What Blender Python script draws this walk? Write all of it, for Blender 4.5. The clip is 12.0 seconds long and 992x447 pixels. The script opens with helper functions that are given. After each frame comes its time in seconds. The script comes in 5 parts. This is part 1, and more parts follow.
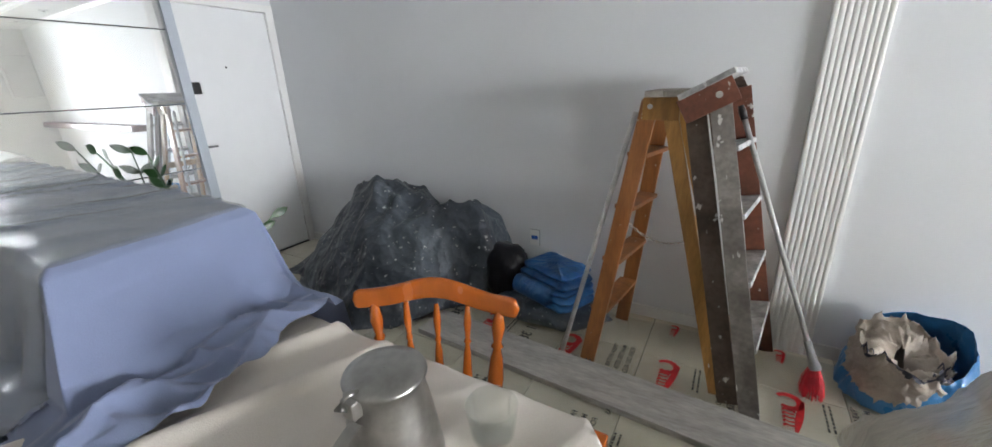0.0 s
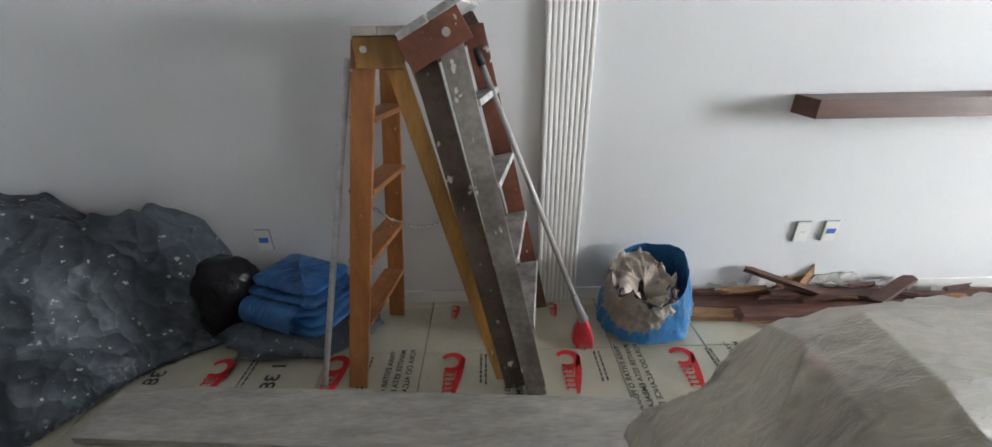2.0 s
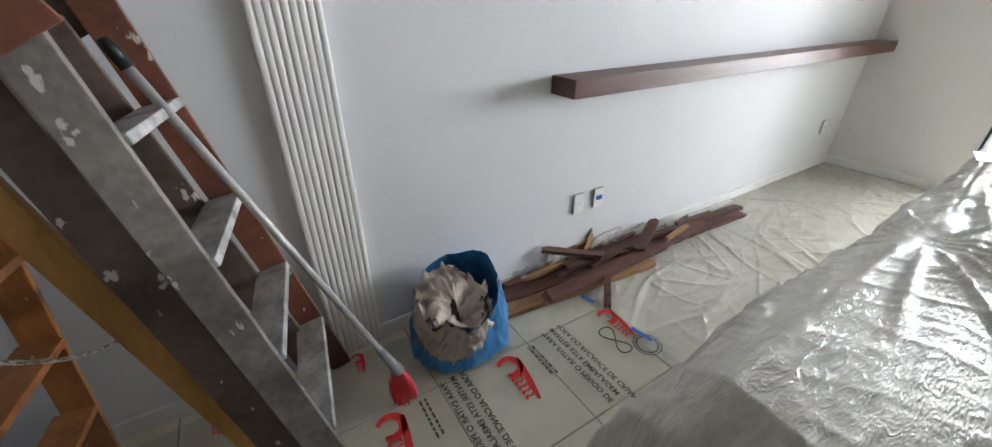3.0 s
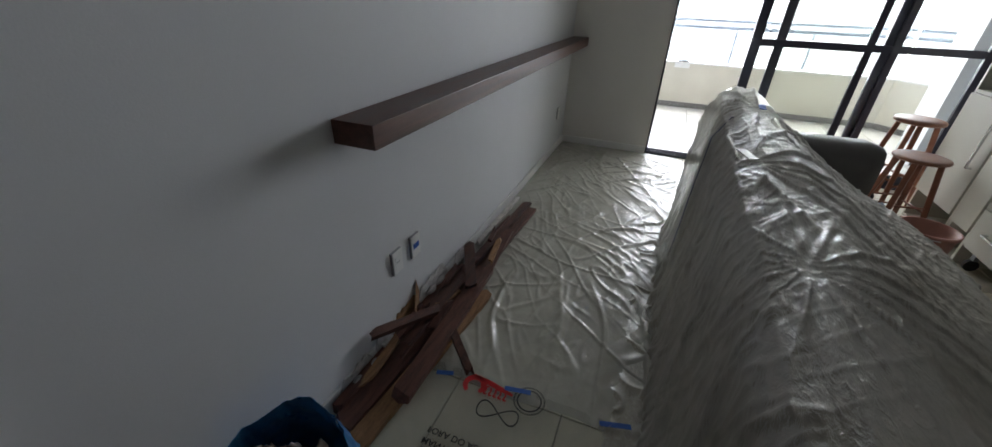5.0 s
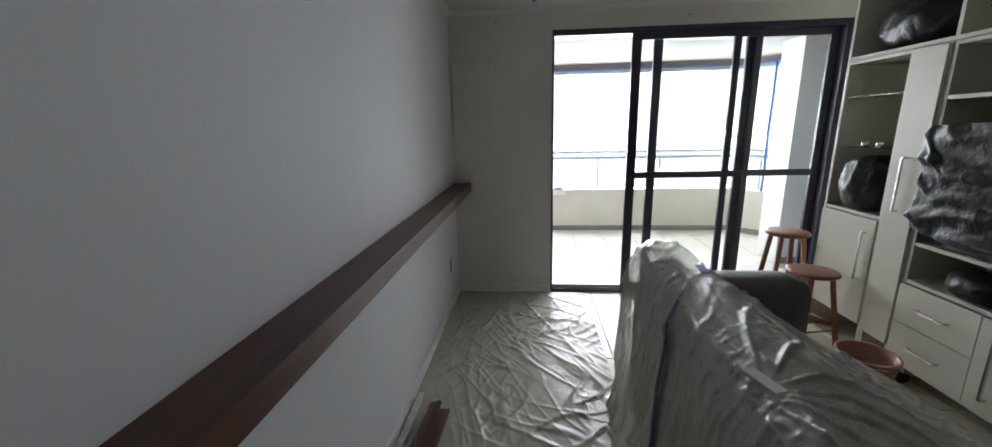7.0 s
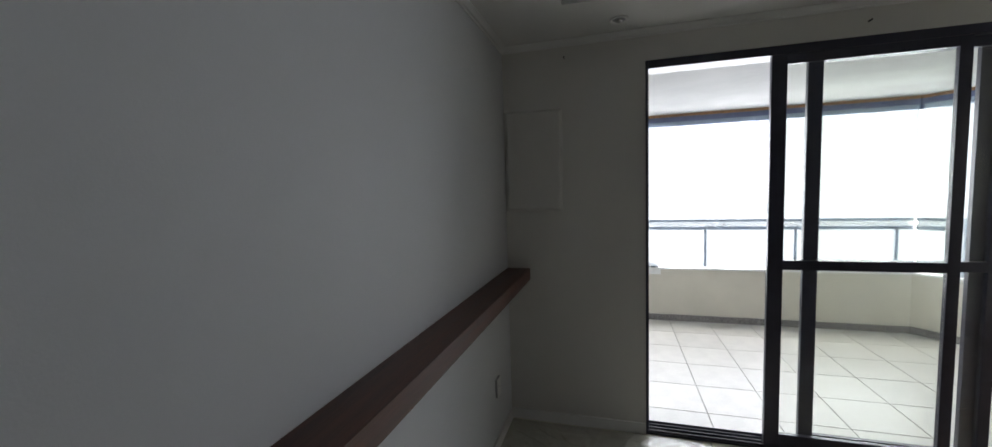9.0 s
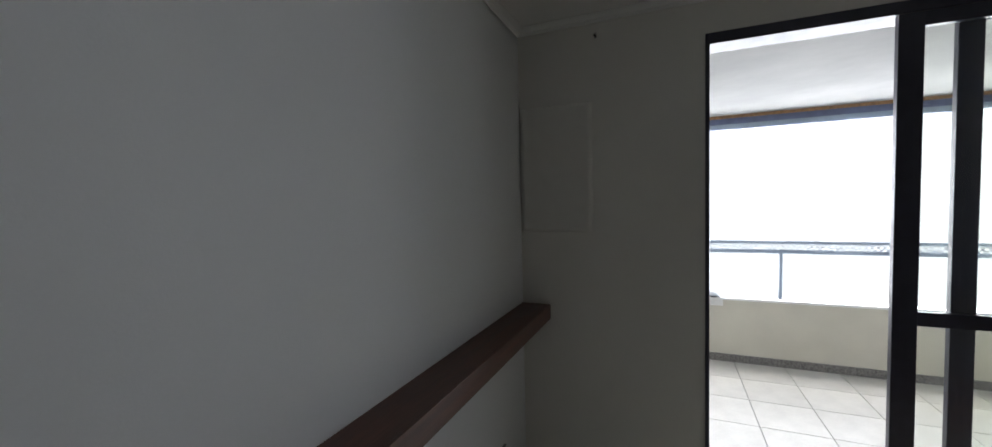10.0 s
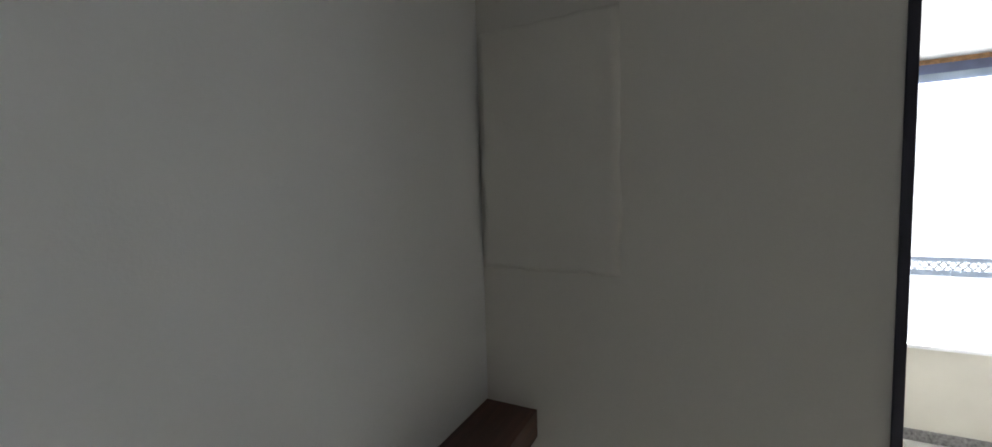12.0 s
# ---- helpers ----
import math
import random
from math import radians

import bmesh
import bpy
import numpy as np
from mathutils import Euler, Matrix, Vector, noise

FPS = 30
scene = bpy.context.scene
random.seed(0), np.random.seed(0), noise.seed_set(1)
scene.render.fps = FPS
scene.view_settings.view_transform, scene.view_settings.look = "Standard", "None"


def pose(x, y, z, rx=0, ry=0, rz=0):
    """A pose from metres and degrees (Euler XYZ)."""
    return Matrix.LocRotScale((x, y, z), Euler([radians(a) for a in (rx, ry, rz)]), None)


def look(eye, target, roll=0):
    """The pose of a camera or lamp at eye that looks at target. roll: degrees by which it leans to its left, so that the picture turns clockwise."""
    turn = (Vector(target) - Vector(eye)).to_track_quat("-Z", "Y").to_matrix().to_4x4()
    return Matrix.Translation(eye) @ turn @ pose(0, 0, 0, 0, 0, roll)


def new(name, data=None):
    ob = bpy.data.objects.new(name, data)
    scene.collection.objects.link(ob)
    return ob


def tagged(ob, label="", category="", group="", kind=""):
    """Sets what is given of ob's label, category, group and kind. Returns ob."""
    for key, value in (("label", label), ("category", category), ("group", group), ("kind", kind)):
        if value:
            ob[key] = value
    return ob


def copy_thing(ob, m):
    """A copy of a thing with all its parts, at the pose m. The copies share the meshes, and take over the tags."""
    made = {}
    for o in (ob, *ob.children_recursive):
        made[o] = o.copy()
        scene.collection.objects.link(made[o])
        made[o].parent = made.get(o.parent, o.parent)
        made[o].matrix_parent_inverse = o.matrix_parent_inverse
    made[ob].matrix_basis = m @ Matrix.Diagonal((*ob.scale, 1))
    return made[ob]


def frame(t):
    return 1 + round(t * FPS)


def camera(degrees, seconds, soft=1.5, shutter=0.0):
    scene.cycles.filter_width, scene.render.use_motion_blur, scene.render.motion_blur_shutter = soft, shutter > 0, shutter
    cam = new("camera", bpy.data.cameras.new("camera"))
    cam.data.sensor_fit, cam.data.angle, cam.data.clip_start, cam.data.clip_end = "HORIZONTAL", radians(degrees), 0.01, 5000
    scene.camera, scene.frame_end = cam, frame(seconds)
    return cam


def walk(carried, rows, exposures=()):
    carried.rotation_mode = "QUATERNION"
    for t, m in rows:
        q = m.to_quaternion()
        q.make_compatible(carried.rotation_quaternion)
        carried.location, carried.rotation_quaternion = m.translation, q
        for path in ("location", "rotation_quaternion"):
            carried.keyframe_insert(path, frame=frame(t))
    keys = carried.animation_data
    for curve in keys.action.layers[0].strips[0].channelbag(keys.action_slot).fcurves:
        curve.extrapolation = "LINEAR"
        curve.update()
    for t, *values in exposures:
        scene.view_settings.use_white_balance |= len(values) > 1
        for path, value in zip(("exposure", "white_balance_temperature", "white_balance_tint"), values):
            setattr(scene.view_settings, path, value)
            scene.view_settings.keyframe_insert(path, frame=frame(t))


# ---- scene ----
cam = camera(101.5, 12.0)
PATH = [
    (0, (-0.511, -2.456, 1.459), (-1.475, -0.829, 0.807), -2.1),
    (0.5, (-0.476, -2.448, 1.463), (-1.351, -0.788, 0.77), -3.0),
    (1, (-0.542, -2.312, 1.427), (-0.98, -0.522, 0.651), -1.2),
    (1.5, (-0.567, -2.125, 1.397), (-0.633, -0.303, 0.577), 0.4),
    (2, (-0.463, -1.886, 1.4), (-0.441, -0.088, 0.523), -1.0),
    (2.5, (-0.36, -1.698, 1.406), (0.071, 0.024, 0.483), -1.8),
    (2.7, (-0.34, -1.62, 1.405), (0.343, 0.012, 0.462), -0.7),
    (4.3, (-0.093, -1.002, 1.445), (1.201, 0.057, 0.348), 0.2),
    (4.5, (-0.078, -0.973, 1.457), (1.344, -0.037, 0.406), 1.2),
    (5, (-0.063, -0.956, 1.465), (1.559, -0.334, 0.474), 2.0),
    (5.5, (0.101, -0.959, 1.464), (1.726, -0.382, 0.451), -1.7),
    (6, (0.184, -0.947, 1.48), (1.844, -0.304, 0.568), -4.3),
    (6.5, (0.35, -0.88, 1.502), (2.202, -0.446, 0.885), -3.4),
    (7, (0.628, -0.72, 1.602), (2.567, -0.552, 1.144), -1.3),
    (7.2, (0.701, -0.729, 1.624), (2.651, -0.579, 1.204), -2.2),
    (8.8, (1.585, -0.733, 1.64), (3.515, -0.245, 1.468), -1.0),
    (9, (1.707, -0.729, 1.642), (3.62, -0.166, 1.482), -1.8),
    (9.5, (2.025, -0.79, 1.668), (3.868, -0.023, 1.553), -2.2),
    (10, (2.308, -0.762, 1.658), (4.144, 0.024, 1.56), -1.4),
    (10.5, (2.606, -0.66, 1.684), (4.435, 0.138, 1.549), -0.8),
    (11, (2.89, -0.7, 1.702), (4.644, 0.26, 1.665), -2.6),
    (11.5, (3.165, -0.705, 1.695), (4.871, 0.336, 1.621), -2.4),
    (12, (3.402, -0.574, 1.715), (5.184, 0.326, 1.572), -1.7),
]

# ---- light ----
SOFT = ((0.0, 2.17, 6500, 10), (1.5, 2.10, 6500, 10), (2.5, 1.86, 6460, 10), (4.3, 0.62, 6250, 10), (4.7, 0.0, 6280, 10), (5.5, -0.50, 6300, 10), (6.5, -0.62, 6300, 10), (7.0, -0.45, 6300, 10), (7.4, -0.55, 6300, 10), (9.0, -1.12, 6350, 10), (10.5, -1.05, 6350, 10), (11.2, -0.85, 6350, 10), (12.0, -0.28, 6480, 10))
walk(cam, [(t, look(eye, target, roll)) for t, eye, target, roll in PATH], SOFT)

world = bpy.data.worlds.new("sky")
scene.world = world
world.use_nodes = True
wn = world.node_tree
sky = wn.nodes.new("ShaderNodeTexSky")
sky.sky_type, sky.sun_disc = "NISHITA", False
sky.sun_elevation, sky.sun_rotation = radians(58), radians(60)
sky.dust_density = 4.0
wn.links.new(sky.outputs[0], wn.nodes["Background"].inputs[0])
wn.nodes["Background"].inputs[1].default_value = 0.15

sun = new("sun", bpy.data.lights.new("sun", "SUN"))
sun.data.energy, sun.data.angle, sun.data.color = 5.0, radians(6), (1.0, 0.95, 0.88)
sun.matrix_world = look((9.0, -1.0, 8.0), (7.0, -1.9, 2.0))


def area_lamp(name, eye, target, w, h, watts, color):
    lamp = new(name, bpy.data.lights.new(name, "AREA"))
    lamp.data.shape, lamp.data.size, lamp.data.size_y = "RECTANGLE", w, h
    lamp.data.energy, lamp.data.color = watts, color
    lamp.matrix_world = look(eye, target)
    return lamp


area_lamp("sky_opening_lamp", (7.35, -1.3, 1.75), (0.0, -1.3, 1.55), 5.6, 2.1, 930, (0.945, 0.95, 1.03))


# ---- mesh helpers ----
def finish(bm, name, material, smooth=False):
    me = bpy.data.meshes.new(name)
    bm.normal_update()
    bm.to_mesh(me)
    bm.free()
    if material:
        me.materials.append(material)
    if smooth:
        for p in me.polygons:
            p.use_smooth = True
    return me


def part(name, bm, material, parent=None, label="", smooth=False, kind=""):
    ob = new(name, finish(bm, name, material, smooth))
    ob.parent = parent
    return tagged(ob, label, kind=kind)


def thing(name, label, category, group="", at=(0, 0, 0), turn=0.0):
    ob = new(name)
    ob.matrix_world = pose(*at, 0, 0, turn)
    ob.empty_display_size = 0.1
    return tagged(ob, label, category, group)


def box(x0, x1, y0, y1, z0, z1, bevel=0.0, bm=None):
    bm = bm or bmesh.new()
    vs = [bm.verts.new((x, y, z)) for x in (x0, x1) for y in (y0, y1) for z in (z0, z1)]
    fs = [bm.faces.new([vs[i] for i in f]) for f in ((0, 1, 3, 2), (4, 6, 7, 5), (0, 4, 5, 1), (2, 3, 7, 6), (0, 2, 6, 4), (1, 5, 7, 3))]
    if bevel:
        edges = list({e for f in fs for e in f.edges})
        bmesh.ops.bevel(bm, geom=edges, offset=bevel, segments=2, affect="EDGES", profile=0.6)
    return bm


def beam(p, q, w, d, side=(0, 1, 0), bevel=0.002, bm=None):
    """A board from p to q; w across, d along side."""
    bm = bm or bmesh.new()
    p, q, side = Vector(p), Vector(q), Vector(side)
    along = (q - p).normalized()
    across = along.cross(side).normalized()
    up = across.cross(along).normalized()
    vs = []
    for c in (p, q):
        for a, b in ((-1, -1), (1, -1), (1, 1), (-1, 1)):
            vs.append(bm.verts.new(c + across * a * w / 2 + up * b * d / 2))
    fs = [bm.faces.new([vs[i] for i in f]) for f in ((0, 3, 2, 1), (4, 5, 6, 7), (0, 1, 5, 4), (1, 2, 6, 5), (2, 3, 7, 6), (3, 0, 4, 7))]
    if bevel:
        bmesh.ops.bevel(bm, geom=list({e for f in fs for e in f.edges}), offset=bevel, segments=2, affect="EDGES", profile=0.6)
    return bm


def lathe(profile, segments=32, centre=(0, 0), cap=True, wobble=0.0, bm=None):
    """A turned shape from (radius, height) pairs."""
    bm = bm or bmesh.new()
    rings = []
    for r, z in profile:
        rings.append([bm.verts.new((centre[0] + r * math.cos(a), centre[1] + r * math.sin(a), z)) for a in (2 * math.pi * i / segments for i in range(segments))])
    for lo, hi in zip(rings, rings[1:]):
        for i in range(segments):
            j = (i + 1) % segments
            bm.faces.new((lo[i], lo[j], hi[j], hi[i]))
    if cap:
        bm.faces.new(list(reversed(rings[0])))
        bm.faces.new(rings[-1])
    return bm


def tube(points, radius, segments=10, bm=None, closed=False):
    """A round bar along points; radius may be a list."""
    bm = bm or bmesh.new()
    pts = [Vector(p) for p in points]
    n = len(pts)
    radii = radius if isinstance(radius, (list, tuple)) else [radius] * n
    rings = []
    for i, p in enumerate(pts):
        if closed:
            d = (pts[(i + 1) % n] - pts[i - 1]).normalized()
        else:
            d = (pts[min(i + 1, n - 1)] - pts[max(i - 1, 0)]).normalized()
        ref = Vector((0, 0, 1)) if abs(d.z) < 0.9 else Vector((1, 0, 0))
        a = d.cross(ref).normalized()
        b = d.cross(a).normalized()
        rings.append([bm.verts.new(p + (a * math.cos(t) + b * math.sin(t)) * radii[i]) for t in (2 * math.pi * k / segments for k in range(segments))])
    pairs = list(zip(rings, rings[1:])) + ([(rings[-1], rings[0])] if closed else [])
    for lo, hi in pairs:
        for k in range(segments):
            j = (k + 1) % segments
            bm.faces.new((lo[k], hi[k], hi[j], lo[j]))
    if not closed:
        bm.faces.new(rings[0])
        bm.faces.new(list(reversed(rings[-1])))
    return bm


def grid(nu, nv, place, keep=None, thick=0.0):
    """A sheet of nu by nv cells; place(u, v) gives a point for u and v in 0..1."""
    bm = bmesh.new()
    vs = [[bm.verts.new(place(i / nu, j / nv)) for j in range(nv + 1)] for i in range(nu + 1)]
    for i in range(nu):
        for j in range(nv):
            if keep is None or keep((i + 0.5) / nu, (j + 0.5) / nv):
                bm.faces.new((vs[i][j], vs[i + 1][j], vs[i + 1][j + 1], vs[i][j + 1]))
    bmesh.ops.delete(bm, geom=[v for v in bm.verts if not v.link_faces], context="VERTS")
    return bm


def nz(x, y, z=0.0):
    return noise.noise(Vector((x, y, z)))


def crease(x, y, s, seed=0.0):
    """Sharp creases of a crumpled sheet, 0..1."""
    wx, wy = nz(x * s * 0.5, y * s * 0.5, seed + 9) * 0.9, nz(x * s * 0.5, y * s * 0.5, seed + 5) * 0.9
    return max(0.0, 1 - 5.0 * abs(nz(x * s + wx, y * s + wy, seed))) ** 1.5


def line_crease(x, y, s, turn, seed=0.0, thin=9.0):
    """Long narrow folds that run at an angle and fade in and out."""
    c, q = math.cos(turn), math.sin(turn)
    a, b = x * c + y * q, -x * q + y * c
    b += 0.10 * nz(a * 1.5, b * 2, seed + 3)
    k = max(0.0, 1 - thin * abs(nz(a * s * 0.22, b * s, seed)))
    return k ** 1.3 * max(0.0, min(1.0, 0.55 + 1.6 * nz(a * 1.3, b * 1.7, seed + 8)))


def lerp_path(points, t):
    """A place along a list of (key, value...) rows, by key."""
    if t <= points[0][0]:
        return points[0][1:]
    for a, b in zip(points, points[1:]):
        if t <= b[0]:
            k = (t - a[0]) / (b[0] - a[0])
            return tuple(p + (q - p) * k for p, q in zip(a[1:], b[1:]))
    return points[-1][1:]


# ---- materials ----
def mat(name, color, rough=0.6, metal=0.0, vary=0.08, scale=6.0, fine=0.0, fine_scale=120.0, bump=0.1, bump_scale=60.0, spec=0.5, stretch=(1, 1, 1), color2=None, coat=0.0, random_tone=0.0, sheen=0.0, transmission=0.0):
    """A surface with large and small variation of tone, and a fine relief."""
    m = bpy.data.materials.new(name)
    m.use_nodes = True
    nt = m.node_tree
    bsdf = nt.nodes["Principled BSDF"]
    tc = nt.nodes.new("ShaderNodeTexCoord")
    mp = nt.nodes.new("ShaderNodeMapping")
    mp.inputs["Scale"].default_value = stretch
    nt.links.new(tc.outputs["Object"], mp.inputs[0])
    n1 = nt.nodes.new("ShaderNodeTexNoise")
    n1.inputs["Scale"].default_value, n1.inputs["Detail"].default_value = scale, 5
    nt.links.new(mp.outputs[0], n1.inputs[0])
    ramp = nt.nodes.new("ShaderNodeValToRGB")
    a = [c * (1 - vary) for c in color]
    b = list(color2) if color2 else [min(1, c * (1 + vary)) for c in color]
    ramp.color_ramp.elements[0].color, ramp.color_ramp.elements[1].color = (*a, 1), (*b, 1)
    ramp.color_ramp.elements[0].position, ramp.color_ramp.elements[1].position = 0.35, 0.68
    nt.links.new(n1.outputs[0], ramp.inputs[0])
    col = ramp.outputs[0]
    n2 = nt.nodes.new("ShaderNodeTexNoise")
    n2.inputs["Scale"].default_value, n2.inputs["Detail"].default_value = fine_scale, 4
    nt.links.new(mp.outputs[0], n2.inputs[0])
    if fine:
        mx = nt.nodes.new("ShaderNodeMix")
        mx.data_type, mx.blend_type = "RGBA", "MULTIPLY"
        mr = nt.nodes.new("ShaderNodeMapRange")
        mr.inputs[3].default_value, mr.inputs[4].default_value = 1 - fine * 2, 1 + fine
        nt.links.new(n2.outputs[0], mr.inputs[0])
        mx.inputs[0].default_value = 1
        nt.links.new(col, mx.inputs[6])
        nt.links.new(mr.outputs[0], mx.inputs[7])
        col = mx.outputs[2]
    if random_tone:
        info = nt.nodes.new("ShaderNodeObjectInfo")
        mr = nt.nodes.new("ShaderNodeMapRange")
        mr.inputs[3].default_value, mr.inputs[4].default_value = 1 - random_tone, 1 + random_tone
        nt.links.new(info.outputs["Random"], mr.inputs[0])
        mx = nt.nodes.new("ShaderNodeMix")
        mx.data_type, mx.blend_type = "RGBA", "MULTIPLY"
        mx.inputs[0].default_value = 1
        nt.links.new(col, mx.inputs[6])
        nt.links.new(mr.outputs[0], mx.inputs[7])
        col = mx.outputs[2]
    nt.links.new(col, bsdf.inputs["Base Color"])
    bsdf.inputs["Roughness"].default_value = rough
    rr = nt.nodes.new("ShaderNodeMapRange")
    rr.inputs[3].default_value, rr.inputs[4].default_value = max(0.02, rough - 0.1), min(1, rough + 0.1)
    nt.links.new(n1.outputs[0], rr.inputs[0])
    nt.links.new(rr.outputs[0], bsdf.inputs["Roughness"])
    bsdf.inputs["Metallic"].default_value = metal
    bsdf.inputs["Specular IOR Level"].default_value = spec
    bsdf.inputs["Coat Weight"].default_value = coat
    bsdf.inputs["Sheen Weight"].default_value = sheen
    bsdf.inputs["Transmission Weight"].default_value = transmission
    if bump:
        n3 = nt.nodes.new("ShaderNodeTexNoise")
        n3.inputs["Scale"].default_value, n3.inputs["Detail"].default_value = bump_scale, 4
        nt.links.new(mp.outputs[0], n3.inputs[0])
        bp = nt.nodes.new("ShaderNodeBump")
        bp.inputs["Strength"].default_value, bp.inputs["Distance"].default_value = bump, 0.01
        nt.links.new(n3.outputs[0], bp.inputs["Height"])
        nt.links.new(bp.outputs[0], bsdf.inputs["Normal"])
    return m


def speckled(m, dots, scale=30.0, amount=0.62, streak=(1, 1, 1), rough=0.8):
    """Spatters of another colour over a material."""
    nt = m.node_tree
    bsdf = nt.nodes["Principled BSDF"]
    src = bsdf.inputs["Base Color"].links[0].from_socket
    tc = nt.nodes.new("ShaderNodeTexCoord")
    mp = nt.nodes.new("ShaderNodeMapping")
    mp.inputs["Scale"].default_value = streak
    nt.links.new(tc.outputs["Object"], mp.inputs[0])
    n = nt.nodes.new("ShaderNodeTexNoise")
    n.inputs["Scale"].default_value, n.inputs["Detail"].default_value = scale, 3
    nt.links.new(mp.outputs[0], n.inputs[0])
    r = nt.nodes.new("ShaderNodeValToRGB")
    r.color_ramp.elements[0].position, r.color_ramp.elements[1].position = amount, amount + 0.03
    nt.links.new(n.outputs[0], r.inputs[0])
    mx = nt.nodes.new("ShaderNodeMix")
    mx.data_type = "RGBA"
    nt.links.new(r.outputs[0], mx.inputs[0])
    nt.links.new(src, mx.inputs[6])
    mx.inputs[7].default_value = (*dots, 1)
    nt.links.new(mx.outputs[2], bsdf.inputs["Base Color"])
    return m


def crumpled(m, scale, depth, stretch=(1, 1, 1)):
    """Adds the flat facets and sharp edges of crumpled foil or paper."""
    nt = m.node_tree
    bsdf = nt.nodes["Principled BSDF"]
    tc = nt.nodes.new("ShaderNodeTexCoord")
    mp = nt.nodes.new("ShaderNodeMapping")
    mp.inputs["Scale"].default_value = stretch
    nt.links.new(tc.outputs["Object"], mp.inputs[0])
    n = nt.nodes.new("ShaderNodeTexNoise")
    n.inputs["Scale"].default_value, n.inputs["Detail"].default_value = scale * 0.6, 3
    nt.links.new(mp.outputs[0], n.inputs[0])
    warp = nt.nodes.new("ShaderNodeMix")
    warp.data_type = "RGBA"
    warp.inputs[0].default_value = 0.18
    nt.links.new(mp.outputs[0], warp.inputs[6])
    nt.links.new(n.outputs[1], warp.inputs[7])
    last = bsdf.inputs["Normal"].links[0].from_socket if bsdf.inputs["Normal"].links else None
    for size, share in ((1.0, 1.0), (3.1, 0.35)):
        vo = nt.nodes.new("ShaderNodeTexVoronoi")
        vo.inputs["Scale"].default_value = scale * size
        nt.links.new(warp.outputs[2], vo.inputs["Vector"])
        bp = nt.nodes.new("ShaderNodeBump")
        bp.inputs["Strength"].default_value, bp.inputs["Distance"].default_value = 1.0, depth * share
        nt.links.new(vo.outputs["Distance"], bp.inputs["Height"])
        if last:
            nt.links.new(last, bp.inputs["Normal"])
        last = bp.outputs[0]
    nt.links.new(last, bsdf.inputs["Normal"])
    return m


def film_mat(name, tint, clear, rough, bump, scale, stretch=(1, 1, 1), vary=0.12, blobs=0.25, facet=0.0, shine=0.25):
    """Thin plastic sheet: partly clear, partly milky, glossy, with small creases."""
    m = bpy.data.materials.new(name)
    m.use_nodes = True
    nt = m.node_tree
    bsdf = nt.nodes["Principled BSDF"]
    out = nt.nodes["Material Output"]
    bsdf.inputs["Base Color"].default_value = (*tint, 1)
    bsdf.inputs["Roughness"].default_value = rough
    bsdf.inputs["Specular IOR Level"].default_value = 0.7
    tc = nt.nodes.new("ShaderNodeTexCoord")
    mp = nt.nodes.new("ShaderNodeMapping")
    mp.inputs["Scale"].default_value = stretch
    nt.links.new(tc.outputs["Object"], mp.inputs[0])
    n = nt.nodes.new("ShaderNodeTexNoise")
    n.inputs["Scale"].default_value, n.inputs["Detail"].default_value, n.inputs["Distortion"].default_value = scale, 5, 1.2
    nt.links.new(mp.outputs[0], n.inputs[0])
    v = nt.nodes.new("ShaderNodeTexNoise")
    v.noise_type = "RIDGED_MULTIFRACTAL"
    v.inputs["Scale"].default_value, v.inputs["Detail"].default_value = scale * 1.6, 3
    warp = nt.nodes.new("ShaderNodeMix")
    warp.data_type = "RGBA"
    warp.inputs[0].default_value = 0.12
    nt.links.new(mp.outputs[0], warp.inputs[6])
    nt.links.new(n.outputs[1], warp.inputs[7])
    nt.links.new(warp.outputs[2], v.inputs[0])
    tiny = nt.nodes.new("ShaderNodeTexNoise")
    tiny.inputs["Scale"].default_value, tiny.inputs["Detail"].default_value, tiny.inputs["Distortion"].default_value = scale * 5, 3, 0.8
    nt.links.new(mp.outputs[0], tiny.inputs[0])
    both = nt.nodes.new("ShaderNodeMath")
    both.operation = "MULTIPLY_ADD"
    both.inputs[1].default_value = 0.12
    nt.links.new(tiny.outputs[0], both.inputs[0])
    soft = nt.nodes.new("ShaderNodeMath")
    soft.operation = "MULTIPLY"
    soft.inputs[1].default_value = blobs
    nt.links.new(n.outputs[0], soft.inputs[0])
    nt.links.new(soft.outputs[0], both.inputs[2])
    add = nt.nodes.new("ShaderNodeMath")
    add.operation = "MULTIPLY_ADD"
    nt.links.new(v.outputs[0], add.inputs[0])
    add.inputs[1].default_value = 0.35
    nt.links.new(both.outputs[0], add.inputs[2])
    bp = nt.nodes.new("ShaderNodeBump")
    bp.inputs["Strength"].default_value, bp.inputs["Distance"].default_value = bump, 0.02
    height = add.outputs[0]
    if facet:
        for size, part_of in ((1.3, facet), (4.2, facet * 0.42)):
            vo = nt.nodes.new("ShaderNodeTexVoronoi")
            vo.inputs["Scale"].default_value = scale * size
            nt.links.new(warp.outputs[2], vo.inputs["Vector"])
            more = nt.nodes.new("ShaderNodeMath")
            more.operation = "MULTIPLY_ADD"
            more.inputs[1].default_value = part_of
            nt.links.new(vo.outputs["Distance"], more.inputs[0])
            nt.links.new(height, more.inputs[2])
            height = more.outputs[0]
    nt.links.new(height, bp.inputs["Height"])
    nt.links.new(bp.outputs[0], bsdf.inputs["Normal"])
    trans = nt.nodes.new("ShaderNodeBsdfTransparent")
    trans.inputs[0].default_value = (0.97, 0.98, 0.96, 1)
